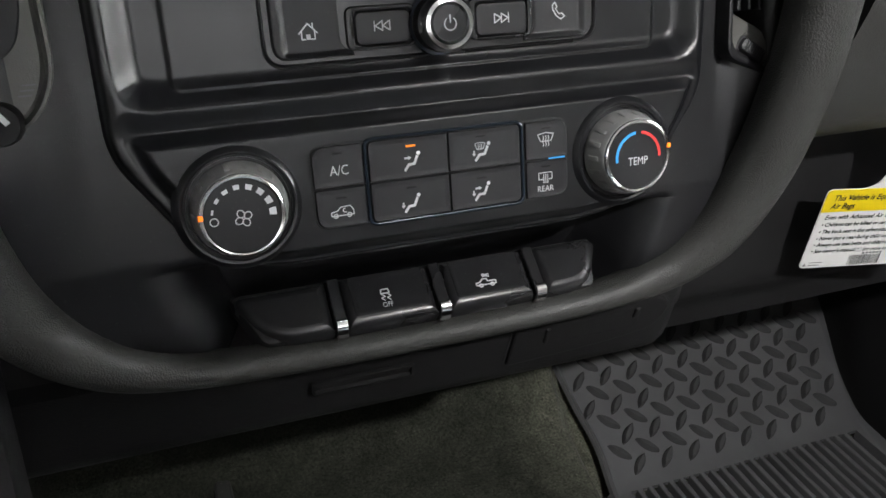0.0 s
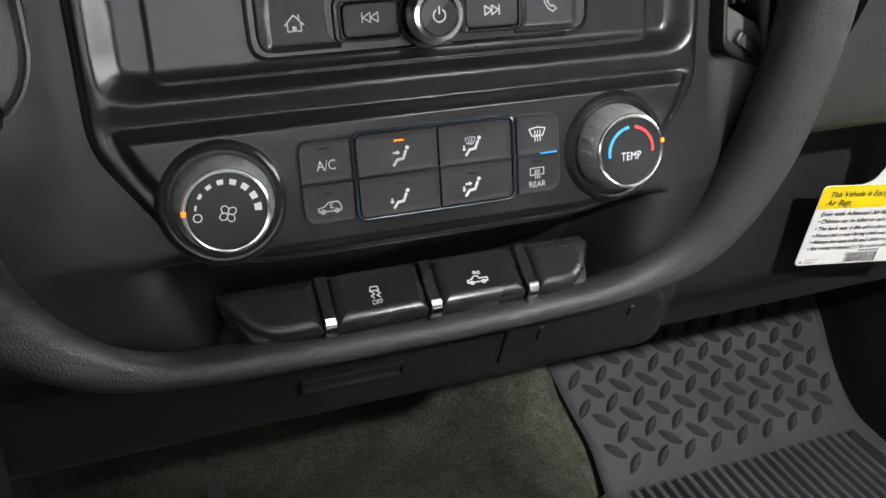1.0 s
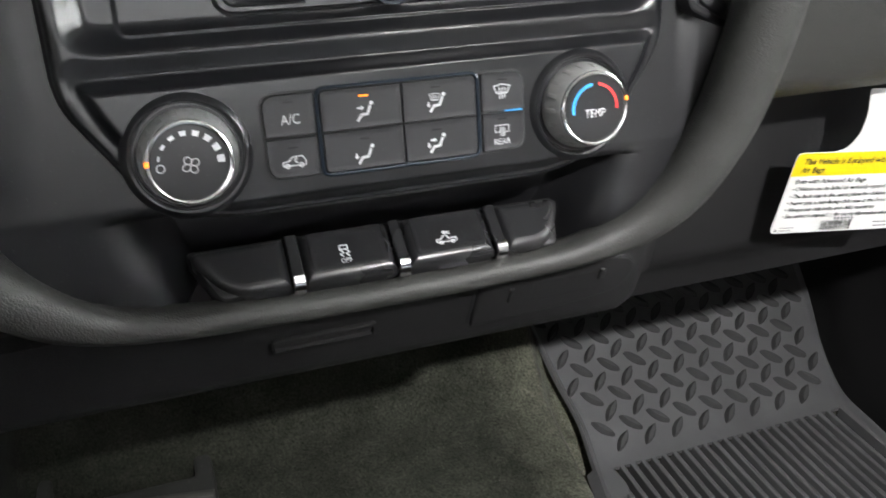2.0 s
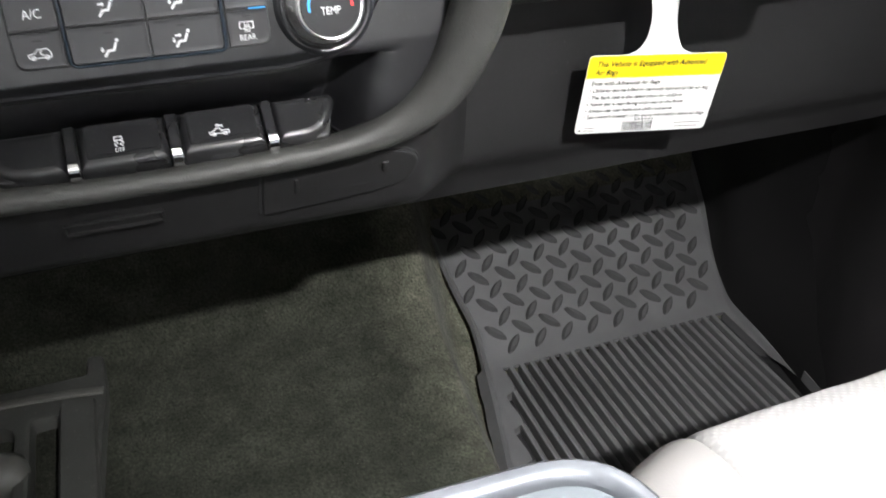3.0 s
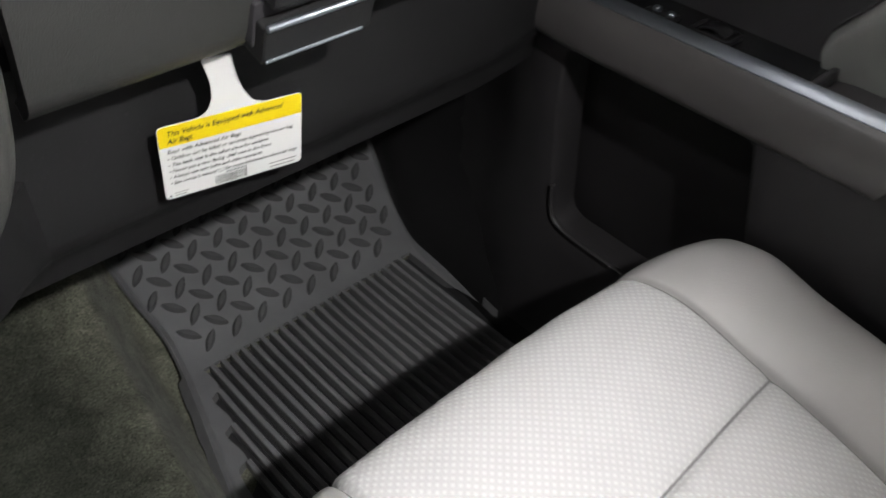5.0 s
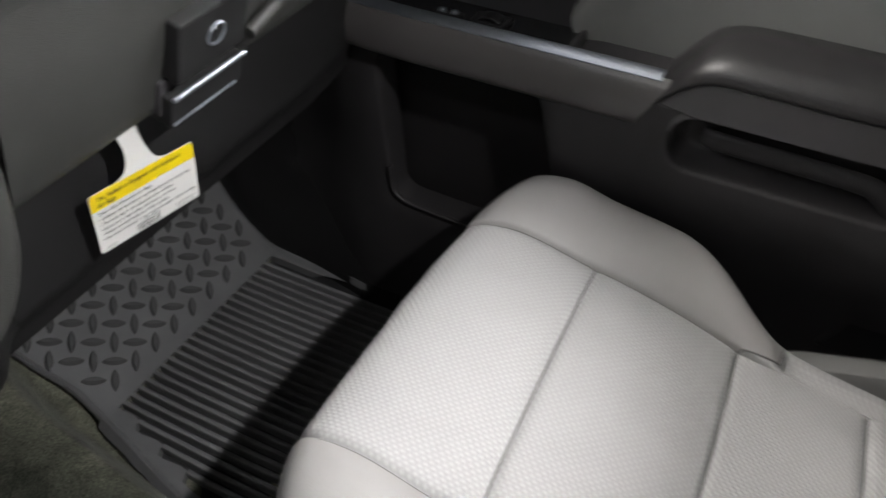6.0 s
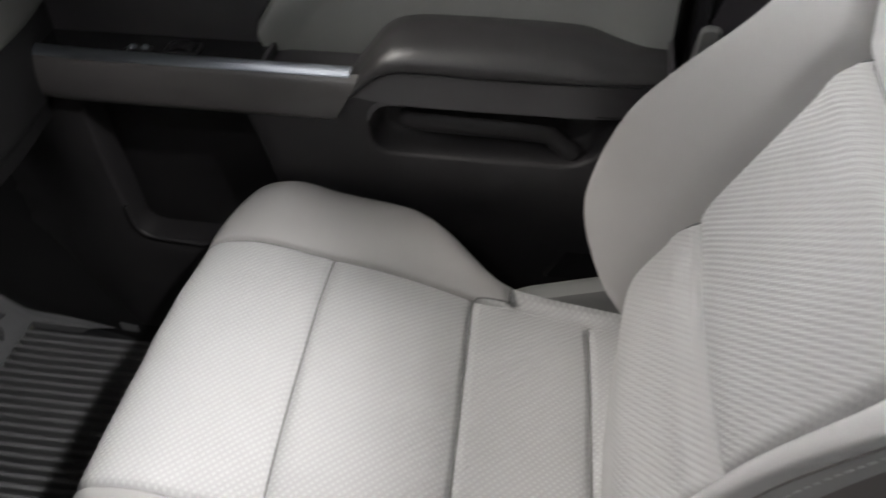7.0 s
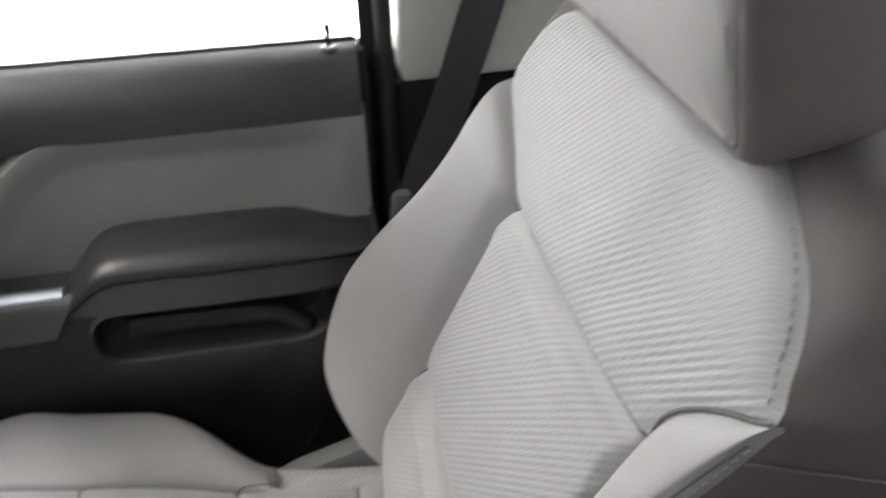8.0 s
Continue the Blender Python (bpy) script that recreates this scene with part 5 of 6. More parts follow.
us_in = [-1, -0.985, -0.97, -0.95, -0.93] + lin(-0.9, 0.9, 46) + [0.93, 0.95, 0.97, 0.985, 1]
ys_all = [-y for y in dense(0.16, 0.648, 60, [-s for s in SEAMS])]
k_front = lin(0, key_of_y(-0.16), 40)[:-1]
for nm, ks in (("front_panel", k_front + [key_of_y(y) for y in ys_all if y >= SEAMS[0] - 1e-9]),
               ("middle_panel", [key_of_y(y) for y in ys_all if SEAMS[0] + 1e-9 >= y >= SEAMS[1] - 1e-9]),
               ("rear_panel", [key_of_y(y) for y in ys_all if SEAMS[1] + 1e-9 >= y >= SEAMS[2] - 1e-9]),
               ("rear_strip", [key_of_y(y) for y in ys_all if SEAMS[2] + 1e-9 >= y])):
    part("cushion_" + nm, grid(cushion, us_in, ks), WAFFLE, seat, "light grey waffle cloth panel", 80)
for sgn in (1, -1):
    uu = [sgn * (1 + q) for q in lin(0, 1, 44)]
    ks = k_front + [key_of_y(y) for y in ys_all]
    cuts = [key_of_y(-0.450 - 0.040 * ease((abs(u) - 1) / 0.30)) for u in uu]
    start, end = ks[0], ks[-1]
    fore = [(k - start) / (end - start) for k in ks if k <= cuts[-1]]
    part("cushion_bolster", grid(lambda i, t: cushion(uu[i], start + (cuts[i] - start) * t), range(len(uu)), [f / fore[-1] for f in fore]), SMOOTH, seat, "smooth light grey vinyl bolster", 80)
    part("cushion_corner", grid(lambda i, t: cushion(uu[i], cuts[i] + (end - cuts[i]) * t), range(len(uu)), lin(0, 1, 30)), WAFFLE, seat, "light grey cloth corner behind the bolster", 80)
    part("seam", tube([cushion(uu[i], cuts[i]) + Vector((0, 0, 0.0006)) for i in range(0, 30)], 0.0011, 6), THREAD, seat, "stitched seam")
# piping along the seams between insert and bolsters
for sgn in (1, -1):
    part("seam", tube([cushion(sgn * 1.0, k) + Vector((0, 0, 0.0008)) for k in lin(8, key_of_y(-0.452), 60)], 0.0013, 6), THREAD, seat, "stitched seam")
for s in SEAMS:
    part("seam", tube([cushion(u, key_of_y(s)) + Vector((0, 0, 0.0006)) for u in lin(-1, 1, 50)], 0.0011, 6), THREAD, seat, "stitched seam")

# backrest
BC = 0.392
BNORM = Vector((0, 0.930, 0.367)).normalized()


def back_half(z):
    return table(z, [(0.30, 0.150), (0.38, 0.170), (0.42, 0.177), (0.46, 0.175), (0.523, 0.1615), (0.62, 0.146), (0.715, 0.129), (0.737, 0.128), (0.762, 0.158), (0.786, 0.207), (0.80, 0.231), (0.83, 0.224), (0.855, 0.206), (0.875, 0.178), (0.888, 0.135), (0.895, 0.070)])


def back_outer(z):
    return table(z, [(0.30, 0.151), (0.38, 0.171), (0.40, 0.188), (0.42, 0.218), (0.44, 0.245), (0.47, 0.266), (0.505, 0.276), (0.55, 0.277), (0.62, 0.258), (0.70, 0.232), (0.76, 0.229), (0.80, 0.231), (0.83, 0.224)])


def back_half_left(z):
    return table(z, [(0.30, 0.140), (0.40, 0.134), (0.523, 0.124), (0.595, 0.127), (0.677, 0.142), (0.73, 0.149), (0.766, 0.159), (0.786, 0.177), (0.80, 0.197), (0.812, 0.216), (0.828, 0.208), (0.86, 0.187), (0.878, 0.158), (0.890, 0.104), (0.895, 0.060)])


def back_left(z):
    return table(z, [(0.30, 0.190), (0.40, 0.190), (0.50, 0.180), (0.60, 0.172), (0.687, 0.184), (0.751, 0.203), (0.785, 0.212), (0.812, 0.217)])


BSEAMS = [0.541, 0.735]


def back_base(z):
    return Vector((BC, -0.648 - 0.395 * (z - 0.523), z))


def backrest(u, z):
    p = back_base(z) - BNORM * 0.040 * ease((0.455 - z) / 0.13)
    zt = z if u > 0 else z - 0.012
    hi = back_half(z) if u > 0 else back_half_left(z)
    if abs(u) <= 1:
        e = (1 - abs(u)) * hi
        h = 0.008 * ease((0.60 - z) / 0.2) * (1 - u * u) + 0.006 * (1 - u * u)
        for s in BSEAMS:
            h -= 0.009 * math.exp(-((z - s) / 0.0042) ** 2) + 0.005 * math.exp(-((z - s) / 0.018) ** 2)
            h += 0.003 * math.exp(-((z - s + 0.022) / 0.012) ** 2)
        h -= (0.010 - 0.008 * ease((zt - (0.76 if u > 0 else 0.70)) / 0.05)) * math.exp(-(e / 0.007) ** 2)
        h -= 0.030 * ease((z - 0.868) / 0.03) ** 2 + 0.004 * ease((0.025 - e) / 0.025) * ease((zt - (0.755 if u > 0 else 0.79)) / 0.04)
        c = (hi * u + (z - 0.523) / 0.93) / 0.0070
        ribs = 0.00034 * math.sin(2 * math.pi * c)
        wr = 0.0014 * noise.noise(Vector((u * 2.2 + 3, z * 7, 0.5))) + 0.0018 * math.sin(11 * u + 20 * z) * ease((z - 0.72) / 0.06) * math.exp(-((u + 0.35) / 0.35) ** 2)
        return p + Vector((hi * u, 0, 0)) + BNORM * (h + ribs + wr)
    a = min(abs(u) - 1, 0.9999)
    ho = back_outer(z) if u > 0 else max(back_left(z), hi + 0.001)
    wdt = max(ho - hi, 0.0)
    amp = 0.066 * table(zt, [(0.30, 0.0), (0.375, 0.03), (0.40, 0.40), (0.43, 0.80), (0.46, 0.98), (0.54, 1.03), (0.60, 0.88), (0.67, 0.60), (0.73, 0.40), (0.77, 0.27), (0.80, 0.04)])
    amp *= 1.0 if u > 0 else 0.58
    fwd = amp * (math.sin(math.pi * min(a / 0.62, 1) / 2) ** 0.9 if a < 0.62 else math.cos(math.pi / 2 * ((a - 0.62) / 0.38) ** 1.4 * (1.0 if u > 0 else 0.85))) - (0.009 if u > 0 else 0.004) * math.exp(-(a * wdt / 0.006) ** 2)
    fwd -= ((0.012 + 0.030 * ease((0.78 - z) / 0.2)) if u > 0 else 0.008) * ease((a - 0.75) / 0.25)
    dx = wdt * (math.sin(math.pi / 2 * min(1, a / (0.85 if u > 0 else 1.0))))
    return p + Vector((math.copysign(hi + dx, u), 0, 0)) + BNORM * fwd


us_b = lin(-1, 1, 300)


def zs(a, b, step=0.0012):
    return lin(a, b, max(3, int((b - a) / step)))


part("back_lower_panel", grid(backrest, us_b, zs(0.31, BSEAMS[0], 0.0013)), RIBBED, seat, "light grey ribbed cloth panel", 80)
part("back_middle_panel", grid(backrest, us_b, zs(BSEAMS[0], BSEAMS[1], 0.0013)), RIBBED, seat, "light grey ribbed cloth panel", 80)
part("back_shoulder_panel", grid(backrest, us_b, zs(BSEAMS[1], 0.895, 0.0013)), RIBBED, seat, "creased light grey ribbed cloth panel", 80)
for sgn in (1, -1):
    part("back_bolster", grid(backrest, [sgn * (1 + q) for q in lin(0, 1, 40)], zs(0.31, 0.800 if sgn > 0 else 0.812, 0.008)), SMOOTH, seat, "smooth light grey vinyl bolster", 80)
    part("seam", tube([backrest(sgn * 1.0, z) + BNORM * 0.001 for z in zs(0.33, 0.80 if sgn > 0 else 0.811, 0.006)], 0.0014, 6), THREAD, seat, "stitched seam")
for sm in BSEAMS:
    part("seam", tube([backrest(u, sm) + BNORM * 0.0006 for u in lin(-0.98, 0.98, 60)], 0.0012, 6), THREAD, seat, "stitched seam")
# shell round the back: side walls and rear
rim_pts = []
for z in zs(0.31, 0.895, 0.005):
    o = backrest(2.0, z) if z < 0.80 else backrest(1.0, z)
    rim_pts.append(o)
left_pts = [backrest(-2.0 if z < 0.812 else -1.0, z) for z in zs(0.31, 0.895, 0.005)]
whole = left_pts + rim_pts[::-1]
shell = []
for d, sc, lift in ((0.0, 1.0, 0.0), (-0.003, 1.006, 0.003), (-0.010, 1.010, 0.010), (-0.022, 1.012, 0.021), (-0.06, 1.010, 0.036), (-0.12, 1.0, 0.034), (-0.155, 0.93, 0.02), (-0.16, 0.7, 0.0)):
    ring_ = []
    for p in whole:
        k = ease((p.z - 0.80) / 0.06) * lift
        ring_.append(Vector((BC + (p.x - BC) * sc - 0.8 * k * (1 if p.x < BC else -1), p.y, p.z + k)) + BNORM * d)
    shell.append(ring_)
# Sides take a darker vinyl than the front: their shade is painted in.
part("back_shell", loft(shell, caps="end"), SHELL, seat, "grey vinyl sides and rear, shade put into their colour", 60)
# stitches: a row just inside the rolled edge of the cloth, and one along the left bolster
def stitches(path, length, gap, r, ref=(0, 1, 0)):
    bm, run, piece = bmesh.new(), 0.0, []
    for a, b in zip(path, path[1:]):
        if run % (length + gap) < length:
            piece.append(a)
        elif len(piece) > 1:
            tube(piece, r, 5, ref, bm=bm)
            piece = []
        else:
            piece = []
        run += (b - a).length
    return bm


edge_row = smooth_path([backrest(0.965, z) + BNORM * 0.0012 for z in zs(0.815, 0.885, 0.006)] + [backrest(u, 0.886) + BNORM * 0.0012 for u in lin(0.9, -0.9, 40)] + [backrest(-0.965, z) + BNORM * 0.0012 for z in zs(0.815, 0.885, 0.006)[::-1]], 8)
tagged(part("stitching", stitches(edge_row, 0.0045, 0.0022, 0.0008), STITCH, seat, "row of grey stitches inside the rolled edge"), kind="stuff")
low_row = smooth_path([backrest(-1.93, z) + BNORM * 0.0012 for z in zs(0.50, 0.796, 0.010)], 10)
tagged(part("stitching", stitches(low_row, 0.0050, 0.0024, 0.0008), PIPING, seat, "row of pale stitches along the bolster"), kind="stuff")
part("seam", tube([backrest(-1.86, z) + BNORM * 0.0004 for z in zs(0.45, 0.798, 0.006)], 0.0009, 6, (0, 1, 0)), SHELL, seat)
side_seam = [Vector((BC - back_left(0.79) * 1.02 - 0.001, 0, 0)) + Vector((0, back_base(0.79).y, 0.79)) + BNORM * d for d in lin(0.0, -0.14, 12)]
part("seam", tube(side_seam, 0.0009, 6), SHELL, seat)


# headrest
HR = Matrix(((1, 0, 0, BC), (0, 0.174, 0.985, -0.8030), (0, 0.985, -0.174, 0.994), (0, 0, 0, 1)))
hr_out = round_poly([(-0.140, -0.098), (0.140, -0.098), (0.135, 0.105), (-0.135, 0.105)], 0.020, 8)
HR_STEPS = [(0.04, -0.066), (0.012, -0.058), (0.002, -0.040), (0.0, 0.0), (0.0, 0.028), (0.002, 0.038), (0.006, 0.0435), (0.010, 0.0445), (0.013, 0.0425)]
# Body darker than its face: shade on the headrest's sides is painted in.
headrest = part("headrest", stack(hr_out, HR_STEPS, HR, caps=True), SHELL, seat, "grey vinyl headrest, its sides coloured darker as shaded", 50)
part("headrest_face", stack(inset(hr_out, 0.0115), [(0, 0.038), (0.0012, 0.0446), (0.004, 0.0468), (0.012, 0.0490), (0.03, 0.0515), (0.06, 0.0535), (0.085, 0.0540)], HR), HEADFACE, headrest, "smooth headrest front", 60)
part("headrest_seam", tube([HR @ Vector((*q, 0.0440)) for q in inset(hr_out, 0.0118)] + [HR @ Vector((*inset(hr_out, 0.0118)[0], 0.0440))], 0.0013, 6, (0, 1, 0)), SHELL, headrest, "raised stitched seam")
hr_row = [HR @ Vector((*q, 0.0475)) for q in inset(hr_out, 0.0165)]
hr_row = [a.lerp(b, k / 24) for a, b in zip(hr_row, hr_row[1:] + hr_row[:1]) for k in range(24)]
tagged(part("stitching", stitches(hr_row, 0.0050, 0.0030, 0.0008), STITCH, headrest, "row of grey stitches"), kind="stuff")
for x in (-0.06, 0.06):
    part("post", tube([(BC + x, -0.845, 0.86), (BC + x, -0.86, 0.93)], 0.006, 10, (1, 0, 0)), CHROME, seat, "steel headrest post")

# side shield, recliner cover and base
part("seat_base", box((0.44, -0.40, 0.13), (0.44, 0.42, 0.22), 0.03), VOID, seat, "black seat frame")
shield = smooth_path([(0.656, -0.485, 0.276), (0.657, -0.52, 0.286), (0.659, -0.57, 0.301), (0.662, -0.66, 0.328)], 8)
part("recliner_cover", sweep(shield, [(-0.020, 0.010), (-0.014, 0.017), (-0.004, 0.020), (0.012, 0.018), (0.018, 0.006), (0.018, -0.12), (-0.022, -0.12)], (0, 0, 1), [(0.5 + 0.5 * ease(i / 8), 1) for i in range(25)]), SEATPLAST, seat, "pale grey plastic recliner cover")


# ---------------------------------------------------------------- passenger door
DX = 0.80
DOOR = Matrix(((0, 0, -1, DX), (-1, 0, 0, 0), (0, 1, 0, 0), (0, 0, 0, 1)))
door = thing("passenger_door", (0.80, -0.20, 0.03), "closed charcoal and grey passenger door panel with armrest and pocket", "door")
# u runs to the rear, v up, w into the cab
map_hole = round_poly([(-0.066, 0.238), (0.205, 0.232), (0.180, 0.420), (0.163, 0.492), (-0.066, 0.488)], [0.03, 0.05, 0.05, 0.006, 0.03], 6)
pull_hole = round_poly([(0.312, 0.4555), (0.566, 0.4555), (0.598, 0.5225), (0.312, 0.5225)], [0.030, 0.042, 0.006, 0.026], 8)


def door_x(v, u):
    """How far the lower panel stands into the cab: it swells towards the armrest."""
    start = ease((u + 0.29) / 0.20)
    return (0.050 + 0.036 * ease((v - 0.26) / 0.17) * (0.35 + 0.65 * ease((u - 0.0) / 0.2))) * start - 0.012 * (1 - start)


def swollen(bm):
    """Bulges a flat door plate that was built at w = 0."""
    for p in bm.verts:
        u, v, w = -p.co.y, p.co.z, DX - p.co.x
        p.co.x = DX - (w + door_x(v, u))
    return bm


def door_grid():
    outer = round_poly([(-0.30, 0.0), (0.632, 0.0), (0.632, 0.530), (0.290, 0.530), (0.250, 0.506), (-0.30, 0.505)], [0.008, 0.008, 0.004, 0.004, 0.008, 0.008], 3)
    bm = plate(outer, [map_hole, pull_hole], -0.045, 0.0, DOOR, 0.005)
    for _ in range(3):
        long = [e for e in bm.edges if e.calc_length() > 0.028]
        bmesh.ops.subdivide_edges(bm, edges=long, cuts=1, use_grid_fill=False)
        bmesh.ops.triangulate(bm, faces=[f for f in bm.faces if len(f.verts) > 4])
    return swollen(bm)


lower = part("lower_panel", door_grid(), DOORLOW, door, "matt black plastic lower panel swelling towards the armrest", 50)
for poly in lower.data.polygons:
    poly.use_smooth = True
part("door_core", box((0.852, -0.17, 0.40), (0.02, 0.96, 0.74), 0.004), VOID, door)
part("map_pocket", box((0.825, -0.06, 0.33), (0.03, 0.36, 0.34), 0.004), DOORLOW, door, "dark map pocket")
lip_path = [DOOR @ Vector((u, v, door_x(v, u) + 0.001)) for u, v in smooth_path([(-0.064, 0.30), (-0.062, 0.265), (-0.050, 0.248), (-0.02, 0.241), (0.06, 0.238), (0.14, 0.238), (0.185, 0.25)], 6)]
part("pocket_lip", sweep(lip_path, ring_section(0.003, 0.004, 10), (-1, 0, 0)), DOORLOW, door, "rounded lip of the map pocket")
# the pull cup: a scooped tray behind the slot
cup_rings = []
for k, (d, w) in enumerate(((-0.001, -0.004), (0.000, -0.010), (0.003, -0.022), (0.008, -0.034), (0.014, -0.038))):
    cup_rings.append([DOOR @ Vector((q.x, q.y, w + door_x(q.y, q.x))) for q in inset(pull_hole, d)])
part("pull_cup", loft(cup_rings, caps="end"), DOORLOW, door, "scooped black pull cup", 60)
part("pull_step", sweep(smooth_path([DOOR @ Vector((u, v, w + 0.08)) for u, v, w in ((0.345, 0.488, -0.020), (0.37, 0.489, -0.014), (0.50, 0.487, -0.012), (0.525, 0.478, -0.012), (0.548, 0.460, -0.010))], 6), ring_section(0.012, 0.006, 12), (-1, 0, 0)), DOORLOW, door, "rounded inner ledge of the pull cup")


def band(a, b):
    """Satin band under the bright strip, from the hinge to the armrest."""
    y = 0.32 - 0.624 * a + 0.034 * b * a
    x = table(b, [(0, 0.7270), (0.08, 0.7215), (0.45, 0.7150), (0.9, 0.7165), (1, 0.7240)])
    return Vector((x + 0.010 * ease((y - 0.0) / 0.2), y, 0.548 - 0.050 * b))


part("trim_band", thick(grid(band, lin(0, 1, 30), lin(0, 1, 18)), -0.006), BANDGLOSS, door, "dark satin trim band")
part("bright_strip", sweep([(0.7275 + 0.010 * ease(y / 0.2), y, 0.5525) for y in lin(0.30, -0.292, 24)], [(-0.0085, -0.004), (-0.0085, 0.001), (-0.006, 0.0034), (0.004, 0.0044), (0.008, 0.002), (0.008, -0.004)], (-0.35, 0, 1)), SILVER, door, "satin silver strip")
part("switch_shelf", thick(grid(lambda a, b: Vector((0.733 + 0.062 * b, 0.30 - 0.482 * a, 0.552 - 0.004 * b)), lin(0, 1, 14), lin(0, 1, 6)), 0.004), PIANO, door, "glossy black switch plate")
part("shelf_end", box((0.764, -0.1845, 0.542), (0.062, 0.006, 0.022), 0.002), DOORDARK, door)
part("shelf_floor", box((0.764, -0.245, 0.536), (0.070, 0.125, 0.008), 0.002), DOORDARK, door)
for y, x in ((-0.083, 0.755), (-0.030, 0.748)):
    big = y < -0.05
    well = part("switch", stack(rrect(-0.014, 0.014, -0.021, 0.021, 0.006) if big else rrect(-0.007, 0.007, -0.016, 0.016, 0.003), [(0, 0), (0, 0.004), (0.002, 0.005), (0.004, 0.0035)], Matrix.Translation((x, y, 0.550))), KEYTOP, door, "black window switch" if big else "black lock switch")
    if big:
        part("toggle", sweep(smooth_path([(x, y + 0.014, 0.5535), (x, y + 0.006, 0.5575), (x, y - 0.004, 0.5580), (x, y - 0.013, 0.5540)], 5), ring_section(0.008, 0.0022, 14, 0.6), (0, 0, 1)), KEYTOP, well, "rocker with a bright edge")
        part("toggle_edge", sweep([(x + k, y - 0.0125, 0.5552) for k in lin(-0.007, 0.007, 6)], ring_section(0.0012, 0.0012, 8), (0, 0, 1)), CHROME, well, "bright toggle edge")
    else:
        for dy in (-0.009, 0.007):
            part("toggle", stack(disc((0, 0), 0.0042, 16), [(0, 0), (0, 0.003), (0.0012, 0.0045)], Matrix.Translation((x, y + dy, 0.553))), SILVER, well, "silver button")

INS = round_poly([(0.186, 0.515), (0.166, 0.573), (0.276, 0.7190), (0.638, 0.717), (0.638, 0.515)], [0.004, 0.008, 0.075, 0.004, 0.004], 9)
INS_SOFT = round_poly([(0.05, 0.30), (0.166, 0.573), (0.276, 0.7190), (0.90, 0.716), (0.90, 0.30)], [0, 0.03, 0.075, 0, 0], 8)


def insert_height(u, v):
    """A rolled border at the top and front, a flat field, and a wing that turns out towards the rear edge."""
    d = inside(INS_SOFT, u, v)
    roll_ = 0.010 * soft(d / 0.006) + 0.014 * (1 - soft((d - 0.008) / 0.042))
    wing = 0.022 * soft((u - 0.545) / 0.075) * soft((0.712 - v) / 0.035)
    return roll_ + wing * (1 - roll_ / 0.032)


part("door_insert", relief(INS, insert_height, DOOR, 150, lin(0.516, 0.66, 30) + lin(0.662, 0.7185, 36), -0.03), DOORGREY, door, "light grey padded insert with a rolled border", 70)


ARM_TOP = [(-0.64, 0.578), (-0.612, 0.580), (-0.580, 0.586), (-0.555, 0.593), (-0.53, 0.597), (-0.46, 0.599), (-0.40, 0.599), (-0.365, 0.598), (-0.342, 0.594), (-0.325, 0.585), (-0.308, 0.566), (-0.290, 0.544), (-0.270, 0.521), (-0.252, 0.502)]
ARM_SEAM = [(-0.64, 0.5655), (-0.47, 0.5645), (-0.37, 0.566), (-0.345, 0.564), (-0.325, 0.556), (-0.305, 0.540), (-0.285, 0.521), (-0.266, 0.5015), (-0.252, 0.500)]


def arm_inner(y):
    return table(y, [(-0.64, 0.722), (-0.60, 0.714), (-0.50, 0.710), (-0.38, 0.710), (-0.32, 0.712), (-0.28, 0.715), (-0.25, 0.718)])


def arm(a, b):
    """Padded cap of the armrest: a along its length, b over it from the door to the seam."""
    y = -0.252 - 0.384 * a
    top, low, inn = table(y, ARM_TOP), table(y, ARM_SEAM), arm_inner(y)
    h = max(top - low, 0.002)
    sec = [(0.795, top - 0.10 * h), (0.775, top), (0.757, top + 0.0005), (inn + 0.026, top - 0.10 * h), (inn + 0.012, top - 0.24 * h), (inn + 0.003, top - 0.45 * h), (inn - 0.001, top - 0.66 * h), (inn - 0.001, top - 0.85 * h), (inn + 0.002, low)]
    k = b * (len(sec) - 1)
    i = min(int(k), len(sec) - 2)
    p = [Vector(sec[max(0, min(len(sec) - 1, i + j))]) for j in (-1, 0, 1, 2)]
    t = k - i
    q = 0.5 * ((2 * p[1]) + (p[2] - p[0]) * t + (2 * p[0] - 5 * p[1] + 4 * p[2] - p[3]) * t * t + (3 * p[1] - p[0] - 3 * p[2] + p[3]) * t ** 3)
    return Vector((q.x, y, q.y))


part("armrest", grid(arm, lin(0, 1, 60), lin(0, 1, 50)), ARMVINYL, door, "padded black armrest", 60)
part("armrest_face", relief(round_poly([(0.266, 0.4975), (0.3105, 0.4975), (0.3155, 0.5090), (0.3240, 0.5180), (0.338, 0.5232), (0.594, 0.5235), (0.636, 0.5235), (0.636, 0.5645), (0.47, 0.5640), (0.37, 0.5655), (0.345, 0.5635), (0.325, 0.5555), (0.305, 0.5395)], 0.0015, 3), lambda u, v: 0.80 - np.array([arm_inner(-q) for q in u]) - 0.0022, DOOR, 260, lin(0.4978, 0.5235, 30) + lin(0.5245, 0.5650, 40), 0.060), DOORDARK, door, "upright charcoal face over the pull cup", 60)
part("armrest_seam", tube([arm(a, 1.0) + Vector((-0.0006, 0, -0.0004)) for a in lin(0.035, 1.0, 70)], 0.0008, 6), ARMVINYL, door, "seam under the padded cap")
part("armrest_end", box((0.757, -0.6375, 0.545), (0.078, 0.006, 0.088), 0.003), DOORDARK, door)

